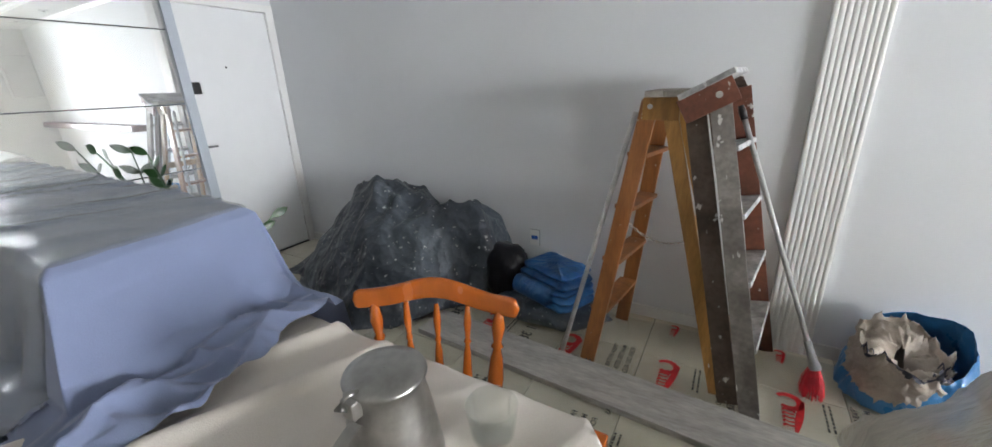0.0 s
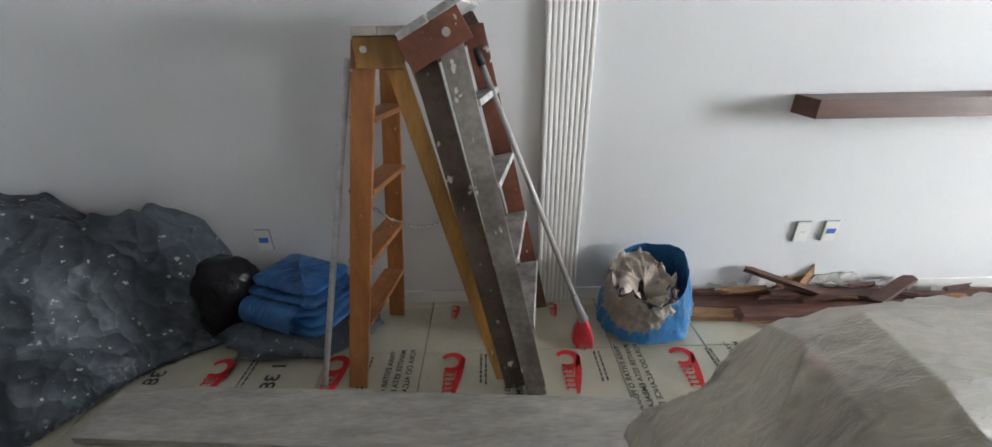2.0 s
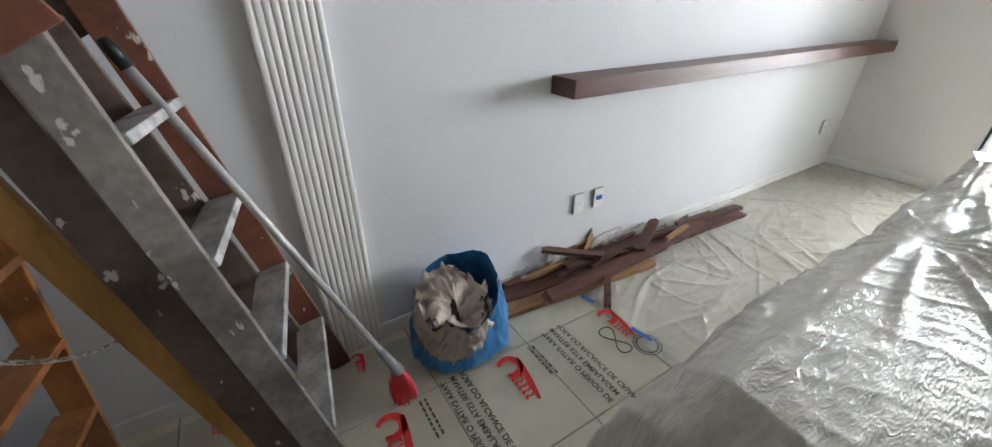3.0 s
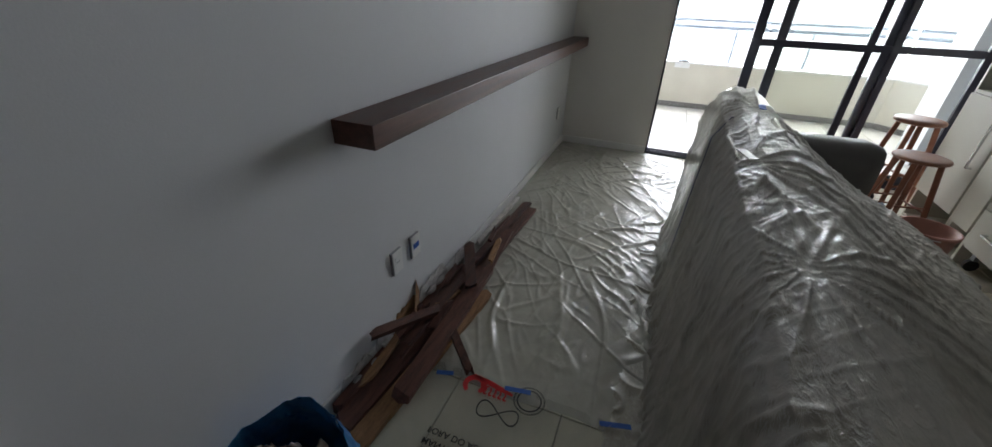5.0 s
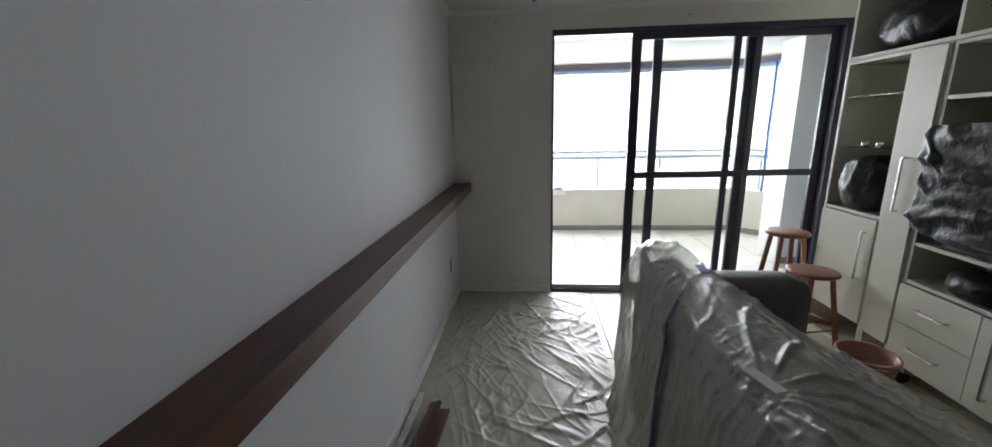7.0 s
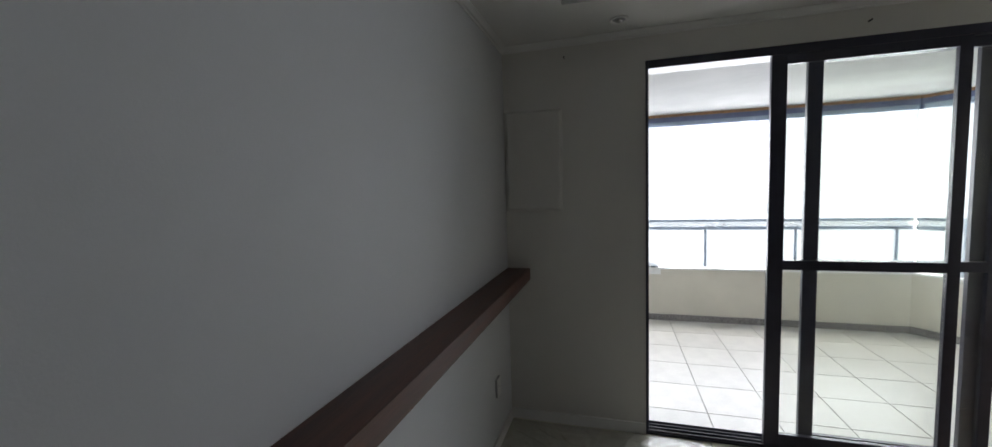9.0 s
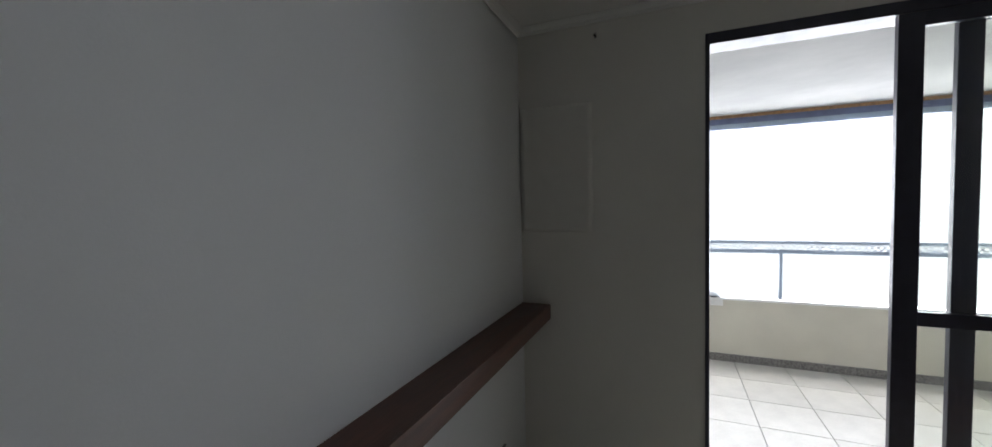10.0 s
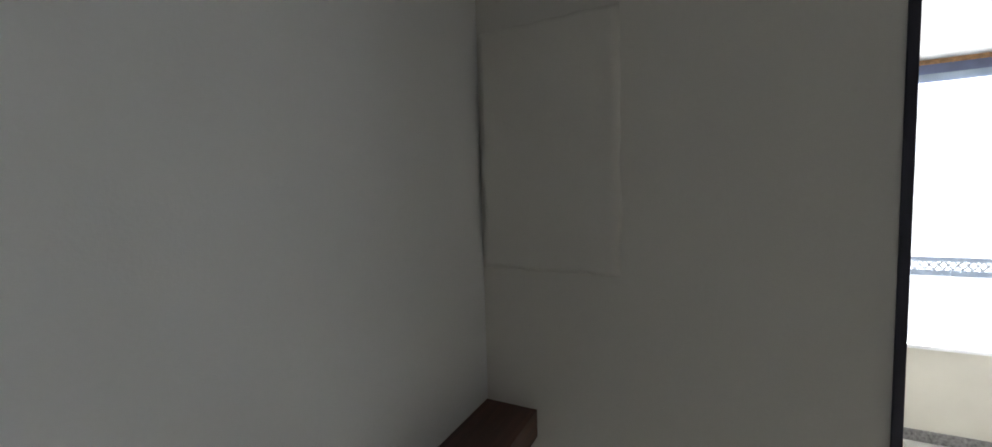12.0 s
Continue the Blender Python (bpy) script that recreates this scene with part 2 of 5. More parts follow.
    gloss = nt.nodes.new("ShaderNodeBsdfGlossy")
    gloss.inputs["Roughness"].default_value = rough
    nt.links.new(bp.outputs[0], gloss.inputs["Normal"])
    mix = nt.nodes.new("ShaderNodeMixShader")
    mr = nt.nodes.new("ShaderNodeMapRange")
    mr.inputs[3].default_value, mr.inputs[4].default_value = min(1, clear + vary), max(0, clear - vary)
    nt.links.new(n.outputs[0], mr.inputs[0])
    nt.links.new(mr.outputs[0], mix.inputs[0])
    nt.links.new(bsdf.outputs[0], mix.inputs[1])
    nt.links.new(trans.outputs[0], mix.inputs[2])
    fr = nt.nodes.new("ShaderNodeFresnel")
    fr.inputs[0].default_value = 1.5
    nt.links.new(bp.outputs[0], fr.inputs["Normal"])
    top = nt.nodes.new("ShaderNodeMixShader")
    half = nt.nodes.new("ShaderNodeMath")
    half.operation = "MULTIPLY"
    half.inputs[1].default_value = shine
    nt.links.new(fr.outputs[0], half.inputs[0])
    nt.links.new(half.outputs[0], top.inputs[0])
    nt.links.new(mix.outputs[0], top.inputs[1])
    nt.links.new(gloss.outputs[0], top.inputs[2])
    nt.links.new(top.outputs[0], out.inputs[0])
    return m


def glass_mat(name, tint, milky=0.0):
    m = bpy.data.materials.new(name)
    m.use_nodes = True
    nt = m.node_tree
    bsdf = nt.nodes["Principled BSDF"]
    bsdf.inputs["Base Color"].default_value = (*tint, 1)
    bsdf.inputs["Roughness"].default_value = 0.02
    bsdf.inputs["Transmission Weight"].default_value = 1.0
    bsdf.inputs["IOR"].default_value = 1.45
    return m


WALL = mat("wall_paint", (0.69, 0.70, 0.71), 0.62, vary=0.02, scale=1.5, fine=0.012, bump=0.05, bump_scale=180, spec=0.3)
WALL_WARM = mat("warm_wall_paint", (0.69, 0.675, 0.635), 0.6, vary=0.03, scale=1.3, fine=0.012, bump=0.06, bump_scale=150, spec=0.3)
# wall_warm darkened for the unseen south wall, to bounce less light
WALL_SOUTH = mat("low_bounce_wall_paint", (0.56, 0.54, 0.48), 0.6, vary=0.03, scale=1.3, fine=0.012, bump=0.06, bump_scale=150, spec=0.3)
CEIL = mat("ceiling_paint", (0.67, 0.67, 0.65), 0.8, vary=0.02, scale=2, bump=0.03)
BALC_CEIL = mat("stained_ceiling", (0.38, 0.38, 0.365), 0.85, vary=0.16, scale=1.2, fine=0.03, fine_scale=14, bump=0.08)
TRIM = mat("white_trim", (0.75, 0.75, 0.73), 0.4, vary=0.02, bump=0.02)
PANEL = mat("fluted_panel_paint", (0.76, 0.75, 0.73), 0.42, vary=0.02, bump=0.02)
DOOR = mat("door_lacquer", (0.74, 0.75, 0.75), 0.35, vary=0.015, bump=0.02)
TILE = mat("floor_tile", (0.64, 0.60, 0.485), 0.22, vary=0.06, scale=5, fine=0.03, fine_scale=90, bump=0.02, random_tone=0.03)
GROUT = mat("grout", (0.22, 0.21, 0.19), 0.9, vary=0.1, scale=8)
BTILE = mat("balcony_tile", (0.60, 0.58, 0.53), 0.35, vary=0.06, scale=7, fine=0.05, fine_scale=60, bump=0.04, random_tone=0.04)
CREAM = mat("parapet_paint", (0.62, 0.59, 0.50), 0.75, vary=0.04, scale=3, bump=0.06)
GRANITE = mat("granite", (0.25, 0.24, 0.23), 0.3, vary=0.3, scale=60, fine=0.3, fine_scale=300, bump=0.02)
ALU = mat("dark_aluminium", (0.028, 0.028, 0.048), 0.35, metal=0.0, vary=0.1, scale=20, bump=0.01)
RAIL = mat("rail_metal", (0.06, 0.065, 0.09), 0.4, vary=0.15, scale=20, bump=0.02)
BEAMBLUE = mat("header_metal", (0.09, 0.11, 0.19), 0.4, vary=0.2, scale=6, bump=0.02)
SHELF = mat("walnut", (0.105, 0.042, 0.028), 0.38, vary=0.35, scale=5, fine=0.2, fine_scale=40, stretch=(0.35, 6, 6), bump=0.05, bump_scale=60)
CAB = mat("cabinet_laminate", (0.62, 0.60, 0.51), 0.4, vary=0.02, scale=3, bump=0.01)
CABIN = mat("cabinet_inside", (0.50, 0.47, 0.38), 0.5, vary=0.05, scale=3, bump=0.01)
CHROME = mat("brushed_metal", (0.6, 0.6, 0.6), 0.25, metal=1.0, vary=0.05, bump=0.01)
MIRROR = mat("mirror", (0.88, 0.90, 0.90), 0.02, metal=0.78, vary=0.0, bump=0)
MIRROR.node_tree.nodes["Principled BSDF"].inputs["Roughness"].default_value = 0.015
for link in list(MIRROR.node_tree.nodes["Principled BSDF"].inputs["Roughness"].links):
    MIRROR.node_tree.links.remove(link)
GREYBOARD = mat("grey_jamb_paint", (0.36, 0.40, 0.44), 0.5, vary=0.03, bump=0.02)
BLACK = mat("black_plastic", (0.012, 0.012, 0.014), 0.35, vary=0.2, bump=0.02)
BAGBLACK = crumpled(mat("black_bin_bag", (0.005, 0.005, 0.008), 0.36, vary=0.3, scale=9, bump=0.5, bump_scale=13, spec=0.3), 13, 0.005)
TARP = crumpled(speckled(mat("dark_tarp", (0.040, 0.050, 0.064), 0.48, vary=0.35, scale=3, fine=0.2, fine_scale=50, bump=0.4, bump_scale=7, color2=(0.090, 0.110, 0.130)), (0.42, 0.43, 0.42), 34, 0.67), 5.5, 0.045)
SHEET = mat("blue_grey_bedsheet", (0.185, 0.222, 0.345), 0.9, vary=0.05, scale=2, fine=0.04, fine_scale=300, bump=0.15, bump_scale=300, sheen=0.2)
TCLOTH = mat("cream_tablecloth", (0.66, 0.61, 0.55), 0.9, vary=0.04, scale=4, fine=0.05, fine_scale=350, bump=0.2, bump_scale=350, sheen=0.1)
CHAIRWOOD = mat("honey_varnished_wood", (0.43, 0.105, 0.014), 0.25, vary=0.2, scale=8, fine=0.1, fine_scale=50, stretch=(1, 1, 0.3), bump=0.02, coat=0.3)
PEWTER = mat("worn_aluminium", (0.42, 0.41, 0.39), 0.34, metal=1.0, vary=0.15, scale=14, fine=0.12, fine_scale=60, bump=0.1, bump_scale=30)
ORANGEWOOD = speckled(mat("varnished_ladder_wood", (0.32, 0.125, 0.040), 0.33, vary=0.3, scale=4, fine=0.2, fine_scale=30, stretch=(4, 4, 0.5), bump=0.05), (0.55, 0.52, 0.46), 34, 0.70, (1, 1, 0.5))
YELLOWWOOD = speckled(mat("yellow_ladder_wood", (0.42, 0.21, 0.055), 0.4, vary=0.35, scale=3, fine=0.2, fine_scale=30, stretch=(4, 4, 0.6), bump=0.05), (0.55, 0.52, 0.46), 34, 0.73, (1, 1, 0.5))
GREYWOOD = speckled(mat("paint_smeared_ladder_wood", (0.19, 0.165, 0.14), 0.65, vary=0.3, scale=5, fine=0.25, fine_scale=40, bump=0.15, color2=(0.31, 0.285, 0.255)), (0.6, 0.58, 0.54), 22, 0.65, (1, 1, 0.6))
DARKWOOD = speckled(mat("dark_ladder_wood", (0.085, 0.052, 0.036), 0.6, vary=0.3, scale=5, fine=0.25, fine_scale=40, bump=0.15, color2=(0.15, 0.11, 0.085)), (0.55, 0.52, 0.48), 26, 0.68, (1, 1, 0.6))
TREADPAINT = mat("paint_caked_tread", (0.45, 0.45, 0.44), 0.7, vary=0.35, scale=14, fine=0.2, fine_scale=70, bump=0.3, color2=(0.62, 0.62, 0.61))
CAPWOOD = mat("dusty_cap_wood", (0.42, 0.38, 0.33), 0.75, vary=0.25, scale=10, fine=0.2, fine_scale=60, bump=0.2)
PLANK = mat("cement_dusted_plank", (0.45, 0.43, 0.395), 0.85, vary=0.16, scale=9, fine=0.2, fine_scale=45, stretch=(0.5, 2, 2), bump=0.25, bump_scale=40)
DEBRIS = mat("broken_brown_wood", (0.115, 0.045, 0.03), 0.6, vary=0.4, scale=7, fine=0.3, fine_scale=50, stretch=(1, 6, 6), bump=0.2, random_tone=0.35)
DEBRIS_LIGHT = mat("raw_split_wood", (0.32, 0.17, 0.075), 0.7, vary=0.3, scale=8, fine=0.25, fine_scale=60, stretch=(1, 6, 6), bump=0.2)
PLASTER = mat("crumbled_plaster", (0.62, 0.60, 0.58), 0.95, vary=0.15, scale=25, fine=0.2, fine_scale=120, bump=0.6, bump_scale=50)
BLUETARP = crumpled(mat("blue_tarp", (0.018, 0.105, 0.32), 0.38, vary=0.3, scale=7, fine=0.08, fine_scale=200, bump=0.25, bump_scale=20, color2=(0.035, 0.15, 0.37)), 9, 0.016)
BLUEBAG = crumpled(mat("blue_refuse_bag", (0.035, 0.20, 0.46), 0.3, vary=0.2, scale=9, bump=0.5, bump_scale=20, spec=0.7), 9, 0.006)
PAPER = crumpled(mat("crumpled_paper_sack", (0.47, 0.41, 0.35), 0.9, vary=0.25, scale=7, fine=0.1, fine_scale=80, bump=0.3, bump_scale=18), 8, 0.010)
PAPERDARK = mat("printed_sack_paper", (0.05, 0.05, 0.07), 0.8, vary=0.3, scale=9, bump=0.4, bump_scale=20)
STEELPOLE = mat("paint_flecked_pole", (0.52, 0.52, 0.51), 0.4, metal=0.2, vary=0.15, scale=20, fine=0.15, bump=0.05)
BRISTLE = mat("pink_bristle", (0.75, 0.05, 0.07), 0.5, vary=0.2, scale=30, bump=0.1)
STOOLWOOD = mat("reddish_stool_wood", (0.23, 0.085, 0.045), 0.4, vary=0.25, scale=6, fine=0.15, fine_scale=40, bump=0.03)
LEATHER = mat("dark_grey_leather", (0.13, 0.125, 0.12), 0.45, vary=0.12, scale=5, fine=0.1, fine_scale=160, bump=0.15, bump_scale=200)
SOFAMAT = mat("taupe_sofa_fabric", (0.11, 0.10, 0.08), 0.8, vary=0.15, scale=4, fine=0.1, fine_scale=200, bump=0.2, bump_scale=200)
PINK = mat("pinkish_bucket_plastic", (0.42, 0.20, 0.15), 0.4, vary=0.1, scale=8, bump=0.02)
PLATE = mat("white_switch_plastic", (0.78, 0.78, 0.76), 0.3, vary=0.01, bump=0)
PLATEGREY = mat("grey_plate_side", (0.30, 0.31, 0.32), 0.45, vary=0.03, bump=0)
BLUETAPE = mat("blue_masking_tape", (0.02, 0.10, 0.42), 0.6, vary=0.15, scale=30, bump=0.1)
DARKTAPE = mat("navy_tape", (0.012, 0.02, 0.09), 0.5, vary=0.15, scale=30, bump=0.1)
REDINK = mat("red_print", (0.62, 0.02, 0.025), 0.35, vary=0.15, scale=40, bump=0.02)
BLACKINK = mat("black_print", (0.025, 0.025, 0.025), 0.35, vary=0.1, scale=40, bump=0.02)
LEAF = mat("dark_leaf", (0.02, 0.06, 0.018), 0.3, vary=0.3, scale=10, bump=0.05)
FILM_FLOOR = film_mat("clear_floor_film", (0.68, 0.67, 0.59), 0.82, 0.22, 0.25, 7)
FILM_MILKY = film_mat("milky_floor_film", (0.68, 0.67, 0.60), 0.48, 0.27, 0.35, 9, shine=0.3)
FILM_SOFA = film_mat("sofa_dust_film", (0.61, 0.57, 0.48), 0.46, 0.28, 0.5, 17, (1.0, 2.6, 0.5), vary=0.22, blobs=0.03, facet=0.07, shine=0.22)
FILM_BALC = film_mat("balcony_film", (0.62, 0.76, 0.85), 0.60, 0.25, 0.5, 2.2, (1, 1.4, 0.35))
FILM_TOP = film_mat("dusty_top_film", (0.30, 0.32, 0.36), 0.62, 0.25, 0.4, 6, (2.5, 0.6, 1), vary=0.25)
GLASS = film_mat("clear_pane", (0.9, 0.95, 1.0), 0.99, 0.02, 0.0, 1, vary=0.01)
TUMBLER = film_mat("tumbler_glass", (0.62, 0.66, 0.65), 0.955, 0.03, 0.0, 3, vary=0.02)
REDWOOD = speckled(mat("reddish_ladder_wood", (0.17, 0.06, 0.035), 0.55, vary=0.35, scale=5, fine=0.2, fine_scale=40, bump=0.1), (0.55, 0.52, 0.48), 26, 0.68, (1, 1, 0.6))

# ---- the room ----
X0, X1, YB, H = -4.165, 4.45, -3.42, 2.60
MX = -3.235


def setting(name, bm, material, smooth=False):
    return part(name, bm, material, smooth=smooth, kind="structure")


setting("wall_north", box(X0 - 0.15, 6.9, 0.0, 0.15, 0.0, 2.9), WALL)
# behind the camera; its darker colour dims the light bounced into the room
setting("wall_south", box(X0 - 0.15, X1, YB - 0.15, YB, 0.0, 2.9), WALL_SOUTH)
# door wall with the opening of the flat's door
bm = box(X0 - 0.15, X0, -1.35, -0.90, 0.0, 2.9)
box(X0 - 0.15, MX, YB, -1.235, 0.0, 2.9, bm=bm)
box(X0 - 0.15, X0, -0.055, 0.0, 0.0, 2.9, bm=bm)
box(X0 - 0.15, X0, -0.90, -0.055, 2.13, 2.9, bm=bm)
setting("wall_west", bm, WALL)
# window wall
bm = box(X1, X1 + 0.16, -0.918, 0.0, 0.0, 2.9)
box(X1, X1 + 0.16, YB - 0.15, -3.36, 0.0, 2.9, bm=bm)
box(X1, X1 + 0.16, -3.36, -0.918, 2.415, 2.9, bm=bm)
setting("wall_east", bm, WALL_WARM)

# ceiling: a border at one height round a raised middle with a stepped moulding
bm = bmesh.new()
tx0, tx1, ty0, ty1 = -3.5, 3.93, -2.85, -0.47
box(X0 - 0.15, X1 + 0.1, ty1, 0.12, H, 2.74, bm=bm)
box(X0 - 0.15, X1 + 0.1, YB - 0.12, ty0, H, 2.74, bm=bm)
box(X0 - 0.15, tx0, ty0, ty1, H, 2.74, bm=bm)
box(tx1, X1 + 0.1, ty0, ty1, H, 2.74, bm=bm)
box(X0 - 0.15, X1 + 0.1, YB - 0.12, 0.12, 2.74, 2.9, bm=bm)
for k, (w, z) in enumerate(((0.05, 2.635), (0.09, 2.67), (0.14, 2.70))):
    box(tx0, tx1, ty1 - w, ty1, z, z + 0.035, bm=bm)
    box(tx0, tx1, ty0, ty0 + w, z, z + 0.035, bm=bm)
    box(tx0, tx0 + w, ty0 + w, ty1 - w, z, z + 0.035, bm=bm)
    box(tx1 - w, tx1, ty0 + w, ty1 - w, z, z + 0.035, bm=bm)
setting("ceiling", bm, CEIL)


def cornice(name, p, q, inward):
    """Stepped moulding between a wall and the ceiling."""
    prof = ((0.0, 2.562), (0.006, 2.562), (0.009, 2.570), (0.018, 2.574), (0.027, 2.588), (0.032, 2.594), (0.036, 2.595), (0.036, 2.602), (0.0, 2.602))
    bm = bmesh.new()
    ends = [[bm.verts.new((e[0] + inward[0] * d, e[1] + inward[1] * d, z)) for d, z in prof] for e in (p, q)]
    n = len(prof)
    for i in range(n):
        j = (i + 1) % n
        bm.faces.new((ends[0][i], ends[0][j], ends[1][j], ends[1][i]))
    return setting(name, bm, TRIM)


cornice("cornice", (X0, -0.001), (X1, -0.001), (0, -1))
cornice("cornice", (X1 - 0.001, 0), (X1 - 0.001, YB), (-1, 0))
cornice("cornice", (X0, YB + 0.001), (X1, YB + 0.001), (0, 1))
cornice("cornice", (X0 + 0.001, 0), (X0 + 0.001, YB), (1, 0))


def baseboard(x0, x1, y0, y1):
    bm = box(x0, x1, y0, y1, 0.0, 0.075, 0.003)
    return setting("baseboard", bm, TRIM)


baseboard(X0, -0.222, -0.014, -0.001)
baseboard(-0.006, X1 - 0.015, -0.014, -0.001)
baseboard(X1 - 0.014, X1 - 0.001, -0.915, -0.014)
baseboard(X0 + 0.6, X1, YB + 0.001, YB + 0.014)

# fluted pilaster
pilaster = setting("fluted_pilaster", box(-0.220, -0.008, -0.030, -0.001, 0.0, H), PANEL)
flute_mesh = None
for i in range(9):
    if flute_mesh is None:
        bm = bmesh.new()
        n = 8
        pts = [(0.0102 * math.cos(math.pi * k / n), -0.0036 * math.sin(math.pi * k / n)) for k in range(n + 1)]
        lo = [bm.verts.new((x, y, 0.0)) for x, y in pts]
        hi = [bm.verts.new((x, y, 2.56)) for x, y in pts]
        for a in range(n):
            bm.faces.new((lo[a], lo[a + 1], hi[a + 1], hi[a]))
        flute_mesh = finish(bm, "flute", PANEL)
    ob = new("flute", flute_mesh)
    ob.parent = pilaster
    ob.location = (-0.2085 + i * 0.0236, -0.030, 0)

# floor slab; tiles are laid at the end
setting("floor", box(X0 - 0.15, X1 + 0.08, YB - 0.15, 0.15, -0.2, -0.008), GROUT)
setting("floor_under_door", box(X0 - 1.2, X0, -1.2, 0.2, -0.2, -0.001), BLACK)
setting("lobby_wall", box(X0 - 1.35, X0 - 1.2, -1.2, 0.2, -0.2, 2.9), WALL)

# flat's door in the west wall
door = thing("door_1", "white lacquered entrance door with a black lock, closed in a white frame", "door", at=(X0, -0.06, 0))
door["kind"] = "structure"
part("leaf", box(-0.05, -0.012, -0.82, -0.012, 0.012, 2.10, 0.002), DOOR, door)
fr = part("door_frame", box(-0.1, 0.018, -0.012 + 0.0, 0.052, 0.0, 2.16, 0.003), TRIM, door)
part("frame_head", box(-0.1, 0.018, -0.84, -0.012, 2.104, 2.16, 0.003), TRIM, door)
part("dark_sill_strip", box(-0.06, 0.004, -0.82, -0.012, 0.0, 0.010), BLACK, door, "black rubber strip under the door")
for z in (0.22, 1.02, 1.92):
    part("hinge", tube([(-0.006, -0.008, z - 0.05), (-0.006, -0.008, z + 0.05)], 0.007), CHROME, door, "small steel hinge")
part("lock_box", box(-0.012, 0.018, -0.73, -0.665, 1.46, 1.55, 0.008), BLACK, door, "black plastic lock housing")
part("door_handle", tube([(-0.012, -0.73, 1.06), (0.035, -0.73, 1.06), (0.035, -0.66, 1.06)], 0.009), CHROME, door, "steel lever handle")
part("peephole", tube([(-0.013, -0.43, 1.66), (-0.006, -0.43, 1.66)], 0.008), BLACK, door)

# mirror in strips, with a grey board at its side
board = setting("trim", box(MX + 0.001, MX + 0.045, -1.275, -1.225, 0.0, H, 0.002), GREYBOARD)
mirror = thing("wall_mirror", "large wall mirror of wide horizontal panes beside the entrance", "mirror", at=(MX, -1.275, 0))
part("backing", box(0.001, 0.03, -2.1, -0.002, 0.10, 2.55), BLACK, mirror)
for z0, z1 in ((0.10, 0.69), (0.69, 1.05), (1.05, 1.41), (1.41, 1.79), (1.79, 2.17), (2.17, 2.55)):
    part("pane", box(0.03, 0.036, -2.1, -0.004, z0 + 0.002, z1 - 0.002, 0.0018), MIRROR, mirror)

# ---- sliding window to the balcony ----
YL, YR, ZT = -0.918, -3.36, 2.415
win = new("window_1")
win.matrix_world = pose(X1, 0, 0)
tagged(win, "dark aluminium sliding balcony doors, one bay pushed open", "window", kind="structure")
fb = lambda x0, x1, y0, y1, z0, z1: box(x0, x1, min(y0, y1), max(y0, y1), z0, z1, 0.002)
frame_parts = part("window_frame", fb(-0.005, 0.14, YL, YL - 0.018, 0.0, ZT), ALU, win)
part("window_frame", fb(-0.005, 0.14, YR, YR + 0.045, 0.0, ZT), ALU, win)
part("window_head", fb(-0.005, 0.14, YL - 0.018, YR + 0.045, ZT - 0.05, ZT), ALU, win)
for k in range(4):
    part("track", fb(0.0 + 0.038 * k, 0.006 + 0.038 * k, YL - 0.018, YR + 0.045, 0.014, 0.03), ALU, win)
part("threshold", fb(-0.005, 0.14, YL - 0.018, YR + 0.045, 0.0, 0.014), ALU, win)


def sash(x, ya, yb, wa, wb, xt=0.03):
    """A sliding leaf from ya to yb with stiles wa and wb wide."""
    z0, z1 = 0.03, ZT - 0.05
    part("stile", fb(x, x + xt, ya, ya - wa, z0, z1), ALU, win)
    part("stile", fb(x, x + xt, yb, yb + wb, z0, z1), ALU, win)
    part("top_rail", fb(x, x + xt, ya - wa, yb + wb, z1 - 0.055, z1), ALU, win)
    part("bottom_rail", fb(x, x + xt, ya - wa, yb + wb, z0, z0 + 0.075), ALU, win)
    part("mid_rail", fb(x, x + xt, ya - wa, yb + wb, 1.123, 1.18), ALU, win)
    for za, zb in ((z0 + 0.075, 1.123), (1.18, z1 - 0.055)):
        p = part("pane", fb(x + 0.012, x + 0.016, ya - wa, yb + wb, za, zb), GLASS, win)
        p.visible_shadow = False


sash(0.0, -1.60, -2.50, 0.08, 0.055)
sash(0.040, -1.795, -2.69, 0.075, 0.05)
sash(0.080, -2.585, YR + 0.045, 0.08, 0.06)

# plaster patch where a unit was taken off the wall
bm = grid(40, 60, lambda u, v: (X1 - 0.001 - 0.026 * min(1, 60 * min(0.6 * u, 0.6 * (1 - u), v, 1 - v)) + 0.006 * min(1, 7 * min(u, 1 - u, v, 1 - v)) + 0.004 * nz(u * 5, v * 8, 3), -0.012 - 0.385 * u + 0.008 * nz(v * 6, 1.0), 1.50 + 0.67 * v + 0.006 * nz(u * 6, 2.0)))
setting("wall_patch", bm, WALL_WARM, True)

# ---- balcony ----
BX = 6.95
setting("balcony_floor", box(X1 + 0.14, 7.15, -5.2, 0.0, -0.2, -0.010), GROUT)
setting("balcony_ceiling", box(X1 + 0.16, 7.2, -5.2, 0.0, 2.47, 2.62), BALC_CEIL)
setting("balcony_end_wall", box(X1 + 0.16, 7.2, -5.35, -5.2, 0.0, 2.62), CREAM)


